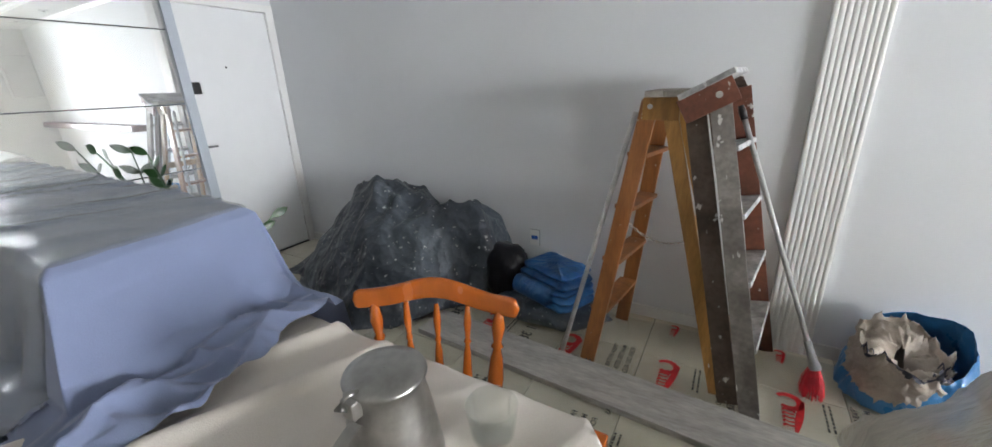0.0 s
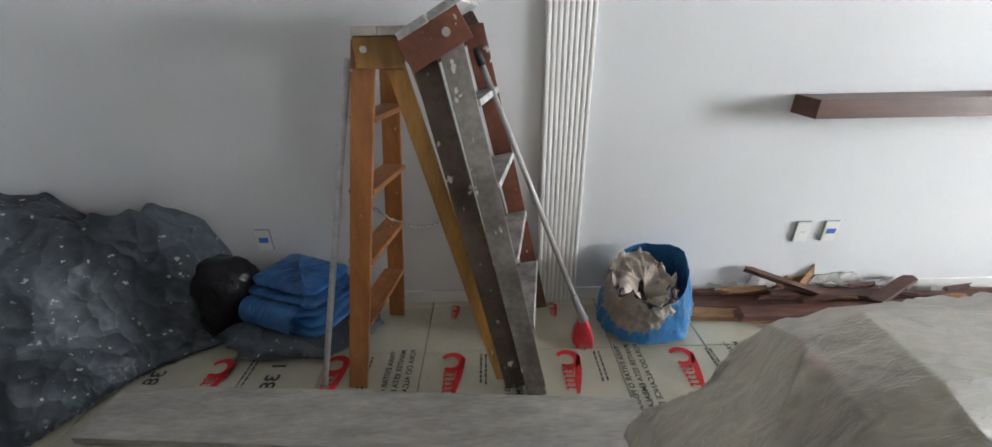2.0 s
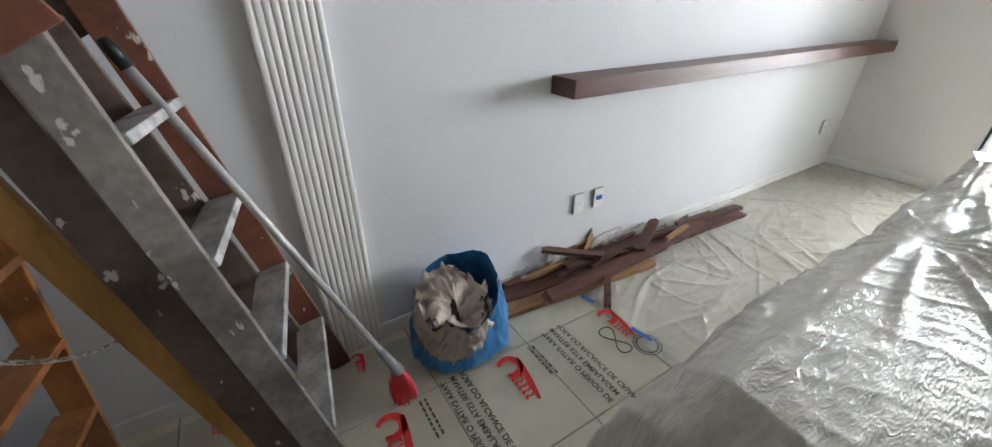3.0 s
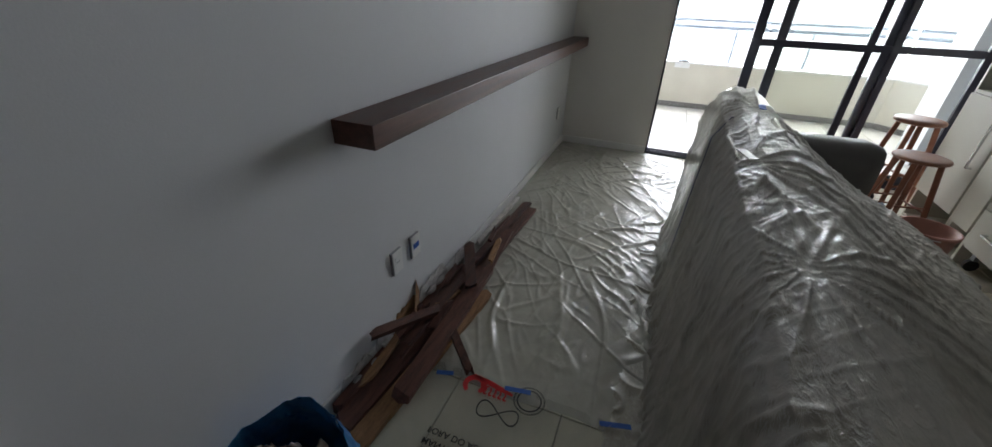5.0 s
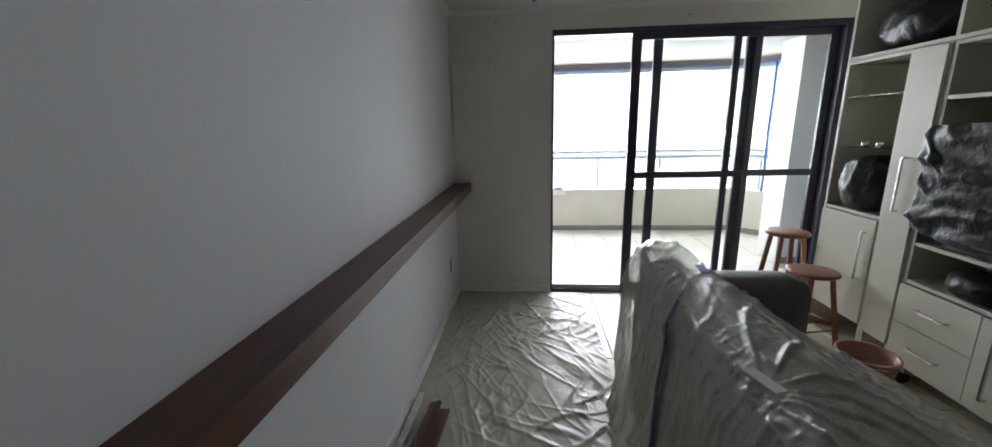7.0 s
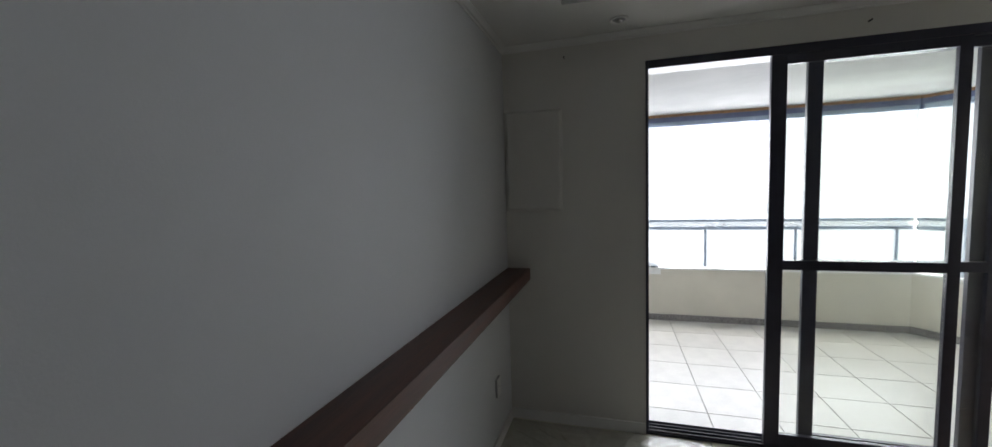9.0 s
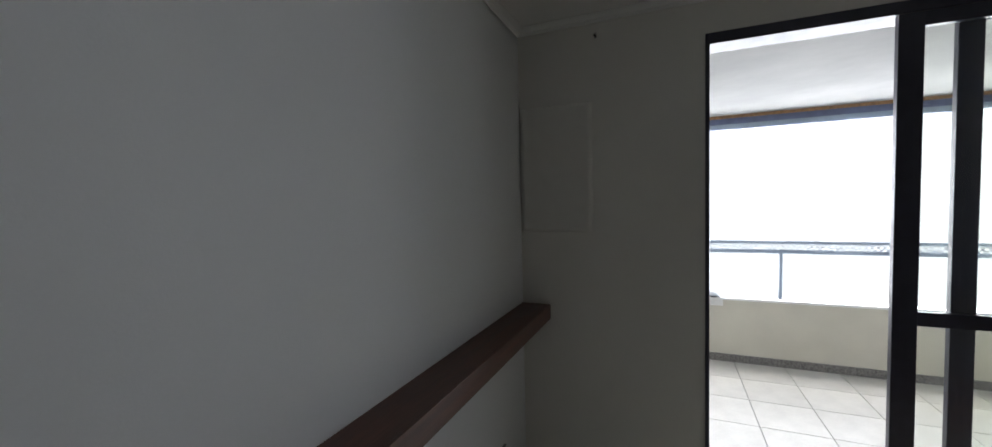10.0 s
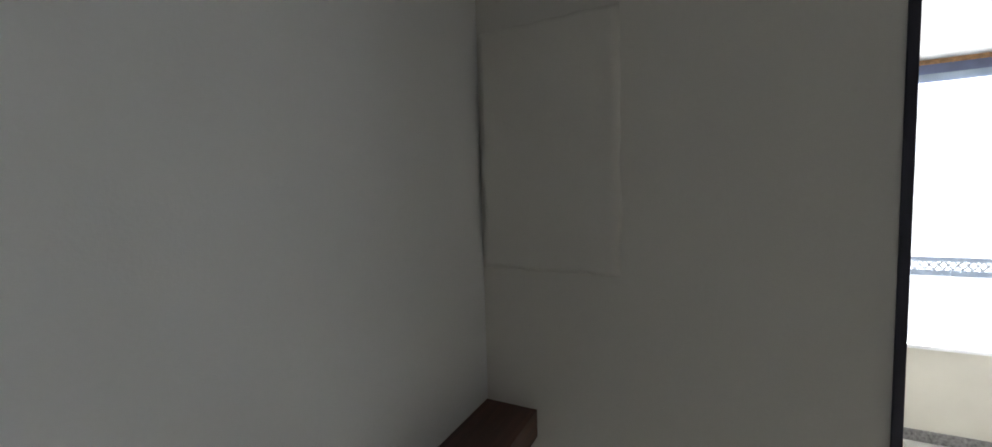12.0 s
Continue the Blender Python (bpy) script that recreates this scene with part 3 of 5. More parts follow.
def run_wall(name, p, q, z0, z1, t, material, inner=0.0):
    """An upright slab along p-q, t thick outward."""
    p, q = Vector((*p, 0)), Vector((*q, 0))
    d = (q - p).normalized()
    nrm = Vector((-d.y, d.x, 0))
    bm = bmesh.new()
    a, b = p - nrm * inner, q - nrm * inner
    pts = [a, b, q + nrm * t, p + nrm * t]
    lo = [bm.verts.new((v.x, v.y, z0)) for v in pts]
    hi = [bm.verts.new((v.x, v.y, z1)) for v in pts]
    bm.faces.new(lo)
    bm.faces.new(list(reversed(hi)))
    for i in range(4):
        j = (i + 1) % 4
        bm.faces.new((lo[j], lo[i], hi[i], hi[j]))
    bmesh.ops.recalc_face_normals(bm, faces=bm.faces)
    return setting(name, bm, material)


runs = (((BX, -3.72), (BX, 0.0)), ((6.15, -4.45), (BX, -3.72)), ((6.15, -5.2), (6.15, -4.45)))
runs = [(q, p) for p, q in runs]
for p, q in runs:
    run_wall("parapet", p, q, 0.0, 0.63, 0.14, CREAM)
    run_wall("parapet_cap", p, q, 0.63, 0.655, 0.15, TRIM, 0.02)
    run_wall("balcony_skirting", p, q, 0.0, 0.075, 0.0, GRANITE, 0.012)
    run_wall("header_beam", p, q, 2.33, 2.44, 0.08, BEAMBLUE, 0.02)
    run_wall("header_strip", p, q, 2.44, 2.47, 0.08, DEBRIS_LIGHT, 0.02)
rail = thing("balcony_rail", "dark metal balcony rail with netted band on the low wall", "railing")
for p, q in runs:
    pv, qv = Vector((*p, 0)), Vector((*q, 0))
    d = (qv - pv)
    L = d.length
    d.normalize()
    side = Vector((-d.y, d.x, 0)) * 0.06
    a, b = pv + side, qv + side
    part("top_rail", beam(a + Vector((0, 0, 1.215)), b + Vector((0, 0, 1.215)), 0.05, 0.03, (0, 0, 1)), RAIL, rail)
    part("lower_rail", beam(a + Vector((0, 0, 1.125)), b + Vector((0, 0, 1.125)), 0.05, 0.04, (0, 0, 1)), RAIL, rail)
    n = max(1, int(L / 0.92))
    off = 0.96 if L > 3 else 0.4
    k = 0
    s = (1.76 - 0.92 if L > 3 else 0.35)
    while s < L - 0.05:
        c = a + d * s
        part("post", beam(c + Vector((0, 0, 0.655)), c + Vector((0, 0, 1.12)), 0.028, 0.028), RAIL, rail)
        s += 0.92
    # the net of the band
    bm = bmesh.new()
    s = 0.0
    while s < L - 0.05:
        for sg in (0, 1):
            za, zb = (1.145, 1.205) if sg else (1.205, 1.145)
            c0, c1 = a + d * s, a + d * min(L, s + 0.045)
            beam(c0 + Vector((0, 0, za)), c1 + Vector((0, 0, zb)), 0.008, 0.008, (0, 0, 1), 0, bm)
        s += 0.045
    part("net", bm, RAIL, rail, kind="stuff")

setting("pillar", box(5.36, 5.75, -4.9, -3.55, 0.0, 2.47), WALL)
setting("pillar_skirting", box(5.348, 5.36, -4.9, -3.55, 0.0, 0.075), GRANITE)

# dust film hung from the header over the rail, with a blue tape
for name, p, q, z0, z1, seed in (("dust_film_curtain", (6.92, -3.70), (6.92, -0.1), 0.67, 2.38, 1.0), ("dust_film_curtain", (6.15, -4.40), (6.90, -3.72), 0.67, 2.38, 4.0)):
    P, Q = Vector((*p, 0)), Vector((*q, 0))
    dd = Q - P
    nn = Vector((-dd.y, dd.x, 0)).normalized()

    def place(u, v, P=P, dd=dd, nn=nn, z0=z0, z1=z1, seed=seed):
        s = u * dd.length
        wob = 0.018 * nz(s * 2.2 + 0.6 * v, v * 0.8, seed) + 0.01 * crease(s * 2 + v, v * 1.2, 1.5, seed)
        return P + dd * u + nn * wob + Vector((0, 0, z0 + (z1 - z0) * v))

    c = part(name, grid(110, 40, place), FILM_BALC, smooth=True)
    tagged(c, "thin clear plastic dust film hung over the balcony opening", "plastic film")

tape = part("blue_tape_strip", grid(1, 30, lambda u, v: (6.40 + 0.02 * nz(v * 3, 0) + 0.02 * u - 0.02, -3.84 - 0.045 * u - 0.02 * nz(v * 3, 0), 0.68 + 1.68 * v)), BLUETAPE)
tagged(tape, "long blue masking tape strip down the dust film", "tape")

# ---- floating shelf ----
shelf = thing("floating_shelf", "long dark walnut floating box shelf fixed to the white wall", "shelf", at=(0.93, 0, 1.02))
SL = X1 - 0.008 - 0.93
part("top_board", box(0.012, SL, -0.150, -0.001, 0.068, 0.080, 0.0008), SHELF, shelf)
part("bottom_board", box(0.012, SL, -0.150, -0.001, 0.0, 0.012, 0.0008), SHELF, shelf)
part("front_board", box(0.0, SL, -0.162, -0.1502, 0.0, 0.0805, 0.0012), SHELF, shelf)
part("end_board", box(0.0, 0.0118, -0.150, -0.001, 0.0, 0.0802, 0.0008), SHELF, shelf)


def plate(x, z, y=0.0, tape_on=False, w=0.075, h=0.118, label="white electrical socket plate on the wall"):
    t = thing("socket_plate", label, "socket", at=(x, y, z))
    part("frame", box(-w / 2, w / 2, -0.012, 0.0, -h / 2, h / 2, 0.003), PLATEGREY, t, "grey plate rim")
    part("cover", box(-w / 2 + 0.003, w / 2, -0.016, -0.012, -h / 2 + 0.002, h / 2 - 0.002, 0.0015), PLATE, t)
    if tape_on:
        part("tape", box(-0.022, 0.026, -0.0175, -0.0162, 0.0 - 0.012, 0.016), BLUETAPE, t, "blue masking tape piece")
    else:
        part("insert", box(-0.02, 0.02, -0.0175, -0.0162, -0.03, 0.03, 0.0006), PLATE, t)
        for k in (-1, 0, 1):
            part("hole", tube([(k * 0.0095, -0.0176, 0.003 * abs(k)), (k * 0.0095, -0.0182, 0.003 * abs(k))], 0.0024, 8), BLACK, t)
    return t


plate(1.175, 0.397)
plate(1.325, 0.397, tape_on=True, label="white wall socket plate with blue masking tape")
plate(-1.645, 0.42, tape_on=True, w=0.075, h=0.118, label="white socket plate with blue masking tape by the folded tarp")
plate(4.09, 0.40, label="small white socket plate near the window corner")

# bright overcast sky far beyond the balcony
def far_sky():
    m = bpy.data.materials.new("overcast_sky")
    m.use_nodes = True
    nt = m.node_tree
    nt.nodes.remove(nt.nodes["Principled BSDF"])
    em = nt.nodes.new("ShaderNodeEmission")
    em.inputs[0].default_value, em.inputs[1].default_value = (0.94, 0.96, 1.0, 1), 4.5
    nt.links.new(em.outputs[0], nt.nodes["Material Output"].inputs[0])
    return m


backdrop = setting("backdrop", grid(1, 1, lambda u, v: (70.0, -220 + 440 * u, -60 + 160 * v)), far_sky())
setting("ground", box(8.0, 75.0, -240, 240, -60.5, -60.0), CREAM)

# ---- ceiling spots ----
def spot(x, y, z=H):
    t = thing("ceiling_spot", "small white recessed ceiling spot with a grey lamp, switched off", "ceiling lamp", "ceiling spots", at=(x, y, z))
    part("ring", lathe([(0.052, -0.001), (0.055, -0.006), (0.050, -0.011), (0.040, -0.008), (0.036, -0.002)], 28, cap=False), TRIM, t, smooth=True)
    part("cup", lathe([(0.038, -0.003), (0.030, -0.0012)], 24, cap=True), PLATEGREY, t, "grey reflector cup")
    part("bulb", lathe([(0.004, -0.016), (0.018, -0.015), (0.022, -0.008), (0.022, -0.002)], 20), CHROME, t, "dull lamp face", smooth=True)
    return t


first = spot(3.71, -0.20)
for x, y in ((4.22, -0.76), (4.22, -1.9), (4.22, -2.95), (2.4, -0.20), (1.0, -0.20), (-0.6, -0.20), (-2.2, -0.20)):
    copy_thing(first, pose(x, y, H))
for y in (-0.42, -2.05):
    h = part("ceiling_hook", tube([(X1 - 0.03, y, 2.49), (X1 - 0.002, y, 2.49)], 0.005, 8), BLACK)
    tagged(h, "tiny dark screw in the wall under the cornice", "screw")

# ---- step ladders ----
def ladder_leg(t, name, foot, top, w, d, material, label=""):
    return part(name, beam(foot, top, w, d, (0, 1, 0), 0.003), material, t, label)


lad = thing("step_ladder", "varnished orange wooden step ladder standing open on the floor film", "ladder")
lad.scale = (1, 1, 0.995)
NEAR, FAR = -0.60, -0.11
for y0, y1, sx in ((NEAR, -0.435, 0.0), (FAR, -0.19, 0.07)):
    ladder_leg(lad, "stringer", (-1.055 + sx, y0, 0.0), (-0.865 + sx * 0.4, y1, 1.37), 0.078, 0.026, ORANGEWOOD)
    ladder_leg(lad, "back_leg", (-0.425 + sx * 0.6, y0 + 0.03 * (1 if y0 < -0.3 else -1), 0.0), (-0.79 + sx * 0.4, y1, 1.37), 0.062, 0.026, YELLOWWOOD, "yellowish back leg")
for z in (0.30, 0.58, 0.86, 1.12):
    k = z / 1.37
    x = -1.055 + 0.19 * k
    ya, yb = NEAR + 0.165 * k + 0.014, FAR - 0.08 * k - 0.014
    part("tread", beam((x - 0.005, ya, z), (x + 0.055, yb, z), 0.022, 0.10, (1, 0, 0), 0.003), ORANGEWOOD, lad)
for z in (0.25, 0.75):
    k = z / 1.37
    x = -0.425 - 0.365 * k
    part("back_rail", box(x - 0.011, x + 0.011, NEAR + 0.10, FAR - 0.06, z - 0.03, z + 0.03, 0.003), YELLOWWOOD, lad)
for x in (-0.912, -0.832):
    part("cap_board", box(x + 0.028, x + 0.107, -0.50, -0.135, 1.385, 1.413, 0.005), CAPWOOD, lad, "dusty whitened cap board")
for y in (-0.468, -0.165):
    part("apron", box(-0.893, -0.735, y, y + 0.02, 1.285, 1.384, 0.003), YELLOWWOOD, lad)
    part("bolt", tube([(-0.86, y - 0.006 if y < -0.3 else y + 0.026, 1.345), (-0.86, y if y < -0.3 else y + 0.02, 1.345)], 0.012, 12), CHROME, lad, "round steel bolt head")
bm = bmesh.new()
n = 22
for i in range(n):
    u = (i + 0.5) / n
    cx = -0.93 + 0.36 * u
    cz = 0.76 - 0.16 * 4 * u * (1 - u) * 0.55
    sl = math.atan2(-0.16 * 4 * (1 - 2 * u) * 0.55, 0.36)
    pts = []
    for k in range(10):
        a = 2 * math.pi * k / 10
        lx, lw = 0.0125 * math.cos(a), 0.0055 * math.sin(a)
        yy, zz = (lw, 0) if i % 2 else (0, lw)
        pts.append((cx + lx * math.cos(sl) - zz * math.sin(sl), -0.40 + yy, cz + lx * math.sin(sl) + zz * math.cos(sl)))
    tube(pts, 0.0023, 5, bm, closed=True)
part("chain", bm, CHROME, lad, "thin slack steel chain")

lad2 = thing("folded_step_ladder", "paint-smeared grey wooden step ladder, folded and leaning on another ladder", "ladder")
for y0, y1, sx in ((-0.665, -0.465, 0.0), (-0.075, -0.16, 0.075)):
    part("stringer", beam((-0.285 + sx, y0, 0.0), (-0.592 + sx, y1, 1.405), 0.082, 0.028, (0, 1, 0), 0.003), GREYWOOD if sx == 0 else REDWOOD, lad2)
    part("back_leg", beam((-0.375 + sx, y0 + (0.03 if y0 < -0.3 else -0.03), 0.02), (-0.685 + sx, y1 + (0.03 if y1 < -0.3 else -0.03), 1.36), 0.085, 0.026, (0, 1, 0), 0.003), DARKWOOD, lad2, "dark brown stained back leg")
for z in (0.30, 0.59, 0.88, 1.16):
    k = z / 1.44
    x = -0.285 - 0.313 * k
    ya, yb = -0.665 + 0.20 * k + 0.015, -0.075 - 0.085 * k - 0.015
    part("tread", beam((x, ya, z), (x + 0.07, yb, z), 0.024, 0.10, (0.97, 0, 0.22), 0.004), TREADPAINT, lad2, "tread caked with white paint")
ux, uz = Vector((0.88, 0, 0.475)), Vector((-0.475, 0, 0.88))
cpt = Vector((-0.615, 0, 1.372))
for y, sx in ((-0.492, 0.0), (-0.135, 0.035)):
    part("apron", beam(cpt - ux * 0.125 + Vector((sx, y, 0)), cpt + ux * 0.095 + Vector((sx, y, 0)), 0.105, 0.022, (0, 1, 0), 0.003), DARKWOOD if y > -0.3 else REDWOOD, lad2, "reddish brown apron board")
for k in (-1, 1):
    c0 = cpt + uz * 0.062 + ux * (0.058 * k)
    part("cap_board", beam(c0 + Vector((0, -0.515, 0)), c0 + Vector((0.045, -0.115, 0)), 0.11, 0.024, uz, 0.005), TREADPAINT, lad2, "cap board caked with white paint")
bp0 = cpt + ux * 0.03
part("bolt", tube([(bp0.x, -0.512, bp0.z), (bp0.x, -0.50, bp0.z)], 0.014, 14), CHROME, lad2, "round steel bolt head")

# poles leaning on the ladders
pole = thing("paint_flecked_pole", "white metal extension pole leaning on the varnished ladder", "pole")
part("tube", tube([(-1.20, -0.60, 0.014), (-0.932, -0.41, 1.31)], 0.0125, 12), STEELPOLE, pole, smooth=True)
broom = thing("long_brush", "long-handled brush with pink bristles leaning on the grey ladder", "brush")
pa, pb = Vector((-0.045, -0.375, 0.16)), Vector((-0.50, -0.27, 1.31))
dv = (pb - pa).normalized()
shaft = part("handle", tube([pa + dv * 0.10, pb], 0.0115, 12), STEELPOLE, broom, smooth=True)
part("hanging_cap", tube([pb - dv * 0.045, pb, pb + dv * 0.02], [0.0155, 0.0155, 0.012], 12), BLACK, shaft, "black plastic end cap", smooth=True)
part("socket", tube([pa - dv * 0.01, pa + dv * 0.03, pa + dv * 0.13], [0.026, 0.02, 0.015], 14), PLATEGREY, broom, "grey plastic brush socket", smooth=True)
bm = bmesh.new()
rnd = random.Random(3)
for i in range(150):
    a, r = rnd.uniform(0, 6.28), rnd.uniform(0, 1)
    s = Vector((math.cos(a), math.sin(a), 0)) * (0.019 * r)
    e = pa - dv * 0.0 + Vector((0.01, 0, -0.155 + 0.012 * rnd.random())) + Vector((math.cos(a), math.sin(a), 0)) * (0.05 * r + 0.008)
    tube([pa + s, (pa + s + e) / 2 + s * 0.5, e], [0.0022, 0.0024, 0.0016], 4, bm)
part("bristles", bm, BRISTLE, broom, "splayed pink bristles", kind="stuff")

# ---- dusty plank on the floor ----
pl = part("scaffold_plank", beam((-2.05, -0.715, 0.022), (0.10, -0.86, 0.022), 0.255, 0.034, (0, 0, 1), 0.004), PLANK)
tagged(pl, "long cement-dusted wooden plank lying on the floor film", "plank")

# ---- dark tarp over a heap ----
def tents(x, y, supports, slope=1.0):
    h = 0.0
    for px, py, ph, sx in supports:
        h = max(h, ph - slope * math.hypot((x - px) * sx, (y - py)))
    return h


HEAP = ((-2.72, -0.33, 0.80, 0.75), (-2.10, -0.30, 0.66, 1.1), (-1.92, -0.33, 0.58, 1.6), (-2.95, -0.28, 0.66, 0.9), (-2.45, -0.50, 0.60, 0.8), (-2.3, -0.25, 0.64, 1.0))


def heap_place(u, v):
    x, y = -3.78 + 2.06 * u, -1.10 + 1.075 * v
    top = lerp_path(((-3.76, 0.0), (-3.55, 0.16), (-3.18, 0.60), (-3.0, 0.70), (-2.73, 0.86), (-2.5, 0.78), (-2.27, 0.72), (-2.0, 0.71), (-1.90, 0.66), (-1.83, 0.45), (-1.76, 0.0)), x)[0]
    front = lerp_path(((-3.5, -0.62), (-3.1, -0.84), (-2.5, -0.98), (-2.25, -0.84), (-2.05, -0.46), (-1.8, -0.30)), x)[0]
    k = (y - front) / max(0.05, -0.30 - front)
    side = 0.0 if k <= 0 else min(1.0, k) ** 0.62
    if y > -0.30:
        side = 1 - 0.25 * (y + 0.30) / 0.27
    h = 0.955 * top * side
    h = h * (1 - 0.07 * crease(x, y, 1.8, 3)) + (0.045 * (1 - 3.2 * abs(nz(x * 1.7 + 0.5 * y, y * 1.7, 11))) + 0.030 * (1 - 3 * abs(nz(x * 3.6, y * 3.2 + x, 15))) + 0.030 * line_crease(x, y, 2.2, 0.9, 1, 3.5) + 0.035 * line_crease(x, y, 2.6, -0.6, 4, 3.5) + 0.015 * nz(x * 5, y * 5, 2) + 0.02 * line_crease(x, y, 6, 0.3, 6, 4) + 0.014 * crease(x, y, 6, 4)) * min(1, 0.25 + h * 3)
    return (x + 0.02 * nz(y * 6, h * 5, 3), min(y, -0.02), max(0.008, h))


def heap_keep(u, v):
    x, y = -3.78 + 2.06 * u, -1.10 + 1.075 * v
    front = lerp_path(((-3.5, -0.66), (-3.1, -0.90), (-2.5, -1.03), (-2.25, -0.90), (-2.05, -0.52), (-1.8, -0.32)), x)[0]
    return y > front + 0.05 * nz(x * 5, 1.0) and -3.70 + 0.05 * nz(y * 5, 2.0) < x < -1.76


t = part("dark_tarp", grid(150, 90, heap_place, heap_keep), TARP, smooth=True)
tagged(t, "dark grey paint-flecked plastic tarp draped over a heap of building material", "tarp")

# paint drops and crumbs on the tarp are in its material; a black bin bag stands beside it
def sack(name, label, at, rx, ry, h, material, seed=0.0, neck=False, category="bag"):
    def place(u, v):
        a = 2 * math.pi * u
        prof = math.sin(min(1, v * 1.02) * math.pi * 0.5) if v < 0.5 else 1
        z = h * (1 - math.cos(math.pi * v)) / 2
        r = math.sin(math.pi * max(0.0, min(1, v))) ** 0.55
        bumpy = 1 + 0.13 * nz(math.cos(a) * 1.6, math.sin(a) * 1.6 + seed, z * 6) + 0.08 * crease(math.cos(a) + seed, math.sin(a) + z * 4, 2.2, seed)
        x, y = rx * r * bumpy * math.cos(a), ry * r * bumpy * math.sin(a)
        return (at[0] + x, at[1] + y, at[2] + z * (1 + 0.06 * nz(x * 8, y * 8, seed)))
    bm = grid(72, 30, place)
    bmesh.ops.remove_doubles(bm, verts=bm.verts, dist=0.0006)
    ob = part(name, bm, material, smooth=True)
    return tagged(ob, label, category)


sack("bin_bag", "small full black plastic bin bag beside the tarp heap", (-1.79, -0.20, 0.0), 0.17, 0.15, 0.42, BAGBLACK, 2.0)
sack("bin_bag", "flattened dark plastic bag lying under the folded blue tarp", (-1.42, -0.275, 0.0), 0.38, 0.21, 0.145, TARP, 5.0)

# folded blue tarp: a stack of uneven folds with a roll at the front
bt = thing("folded_blue_tarp", "folded and rolled blue plastic tarp lying on a dark bag", "tarp", at=(-1.42, -0.22, 0.125), turn=-22)
for k, (w, d, z, off) in enumerate(((0.25, 0.17, 0.0, 0.0), (0.245, 0.165, 0.04, 0.01), (0.235, 0.16, 0.08, 0.02), (0.225, 0.15, 0.12, 0.03), (0.20, 0.14, 0.16, 0.05))):
    def place(u, v, w=w, d=d, z=z, off=off, k=k):
        a = 2 * math.pi * u
        c, s = math.cos(a), math.sin(a)
        e = 0.35
        x = w * math.copysign(abs(c) ** e, c) * (1 + 0.06 * nz(c * 2, s * 2, k * 3.0))
        y = d * math.copysign(abs(s) ** e, s) * (1 + 0.08 * nz(c * 2, s * 2, k * 3.0 + 1))
        ph = math.pi * v
        r = min(1.0, math.sin(ph) * 1.0 + (0.0 if 0.02 < v < 0.98 else 0)) ** 0.35 if 0 < v < 1 else 0.0
        zz = z + 0.046 * (1 - math.cos(ph)) / 2 + 0.012 * nz(x * 7, y * 7, k * 2.0) + (0.012 * crease(x, y, 6, k) if v > 0.5 else 0)
        return (x * r - off * 0.3, y * r + off, zz)
    bm = grid(64, 14, place)
    bmesh.ops.remove_doubles(bm, verts=bm.verts, dist=0.0006)
    part("fold", bm, BLUETARP, bt, smooth=True)
for k in range(3):
    r = 0.05 - 0.013 * k
    part("rolled_edge", grid(26, 30, lambda u, v, r=r, k=k: (-0.16 + 0.31 * u + 0.01 * nz(u * 5, v * 3, k), -0.155 + r * math.cos(2 * math.pi * v * 0.93) * 1.2, 0.085 + r * 1.25 * math.sin(2 * math.pi * v * 0.93) + 0.006 * nz(u * 9, v, k))), BLUETARP, bt, smooth=True)

# ---- blue refuse bag with a paper sack ----
bag = thing("refuse_bag", "open blue refuse bag holding a crumpled paper cement sack", "bag", at=(0.308, -0.222, 0.0))
bag.scale = (1.08, 1.0, 1.04)


def bag_place(u, v):
    a = 2 * math.pi * u
    prof = lerp_path(((0, 0.15), (0.12, 0.215), (0.4, 0.21), (0.75, 0.185), (1.0, 0.165)), v)[0]
    r = prof * (1 + 0.07 * nz(math.cos(a) * 1.7, math.sin(a) * 1.7, v * 2) + 0.06 * crease(a * 1.2, v * 0.6, 2.4, 2))
    rim = 0.36 + 0.035 * nz(math.cos(a) * 1.3, math.sin(a) * 1.3, 7) - 0.055 * (1 + math.sin(a + 3.14 + 0.3)) * 0.0
    rim -= 0.075 + 0.105 * -math.sin(a + 0.45)
    return (r * math.cos(a), r * 0.92 * math.sin(a), 0.003 + (rim - 0.003) * v)


part("bag", grid(110, 34, bag_place), BLUEBAG, bag, smooth=True)
part("bag_bottom", lathe([(0.002, 0.004), (0.17, 0.004)], 28, cap=False), BLUEBAG, bag)


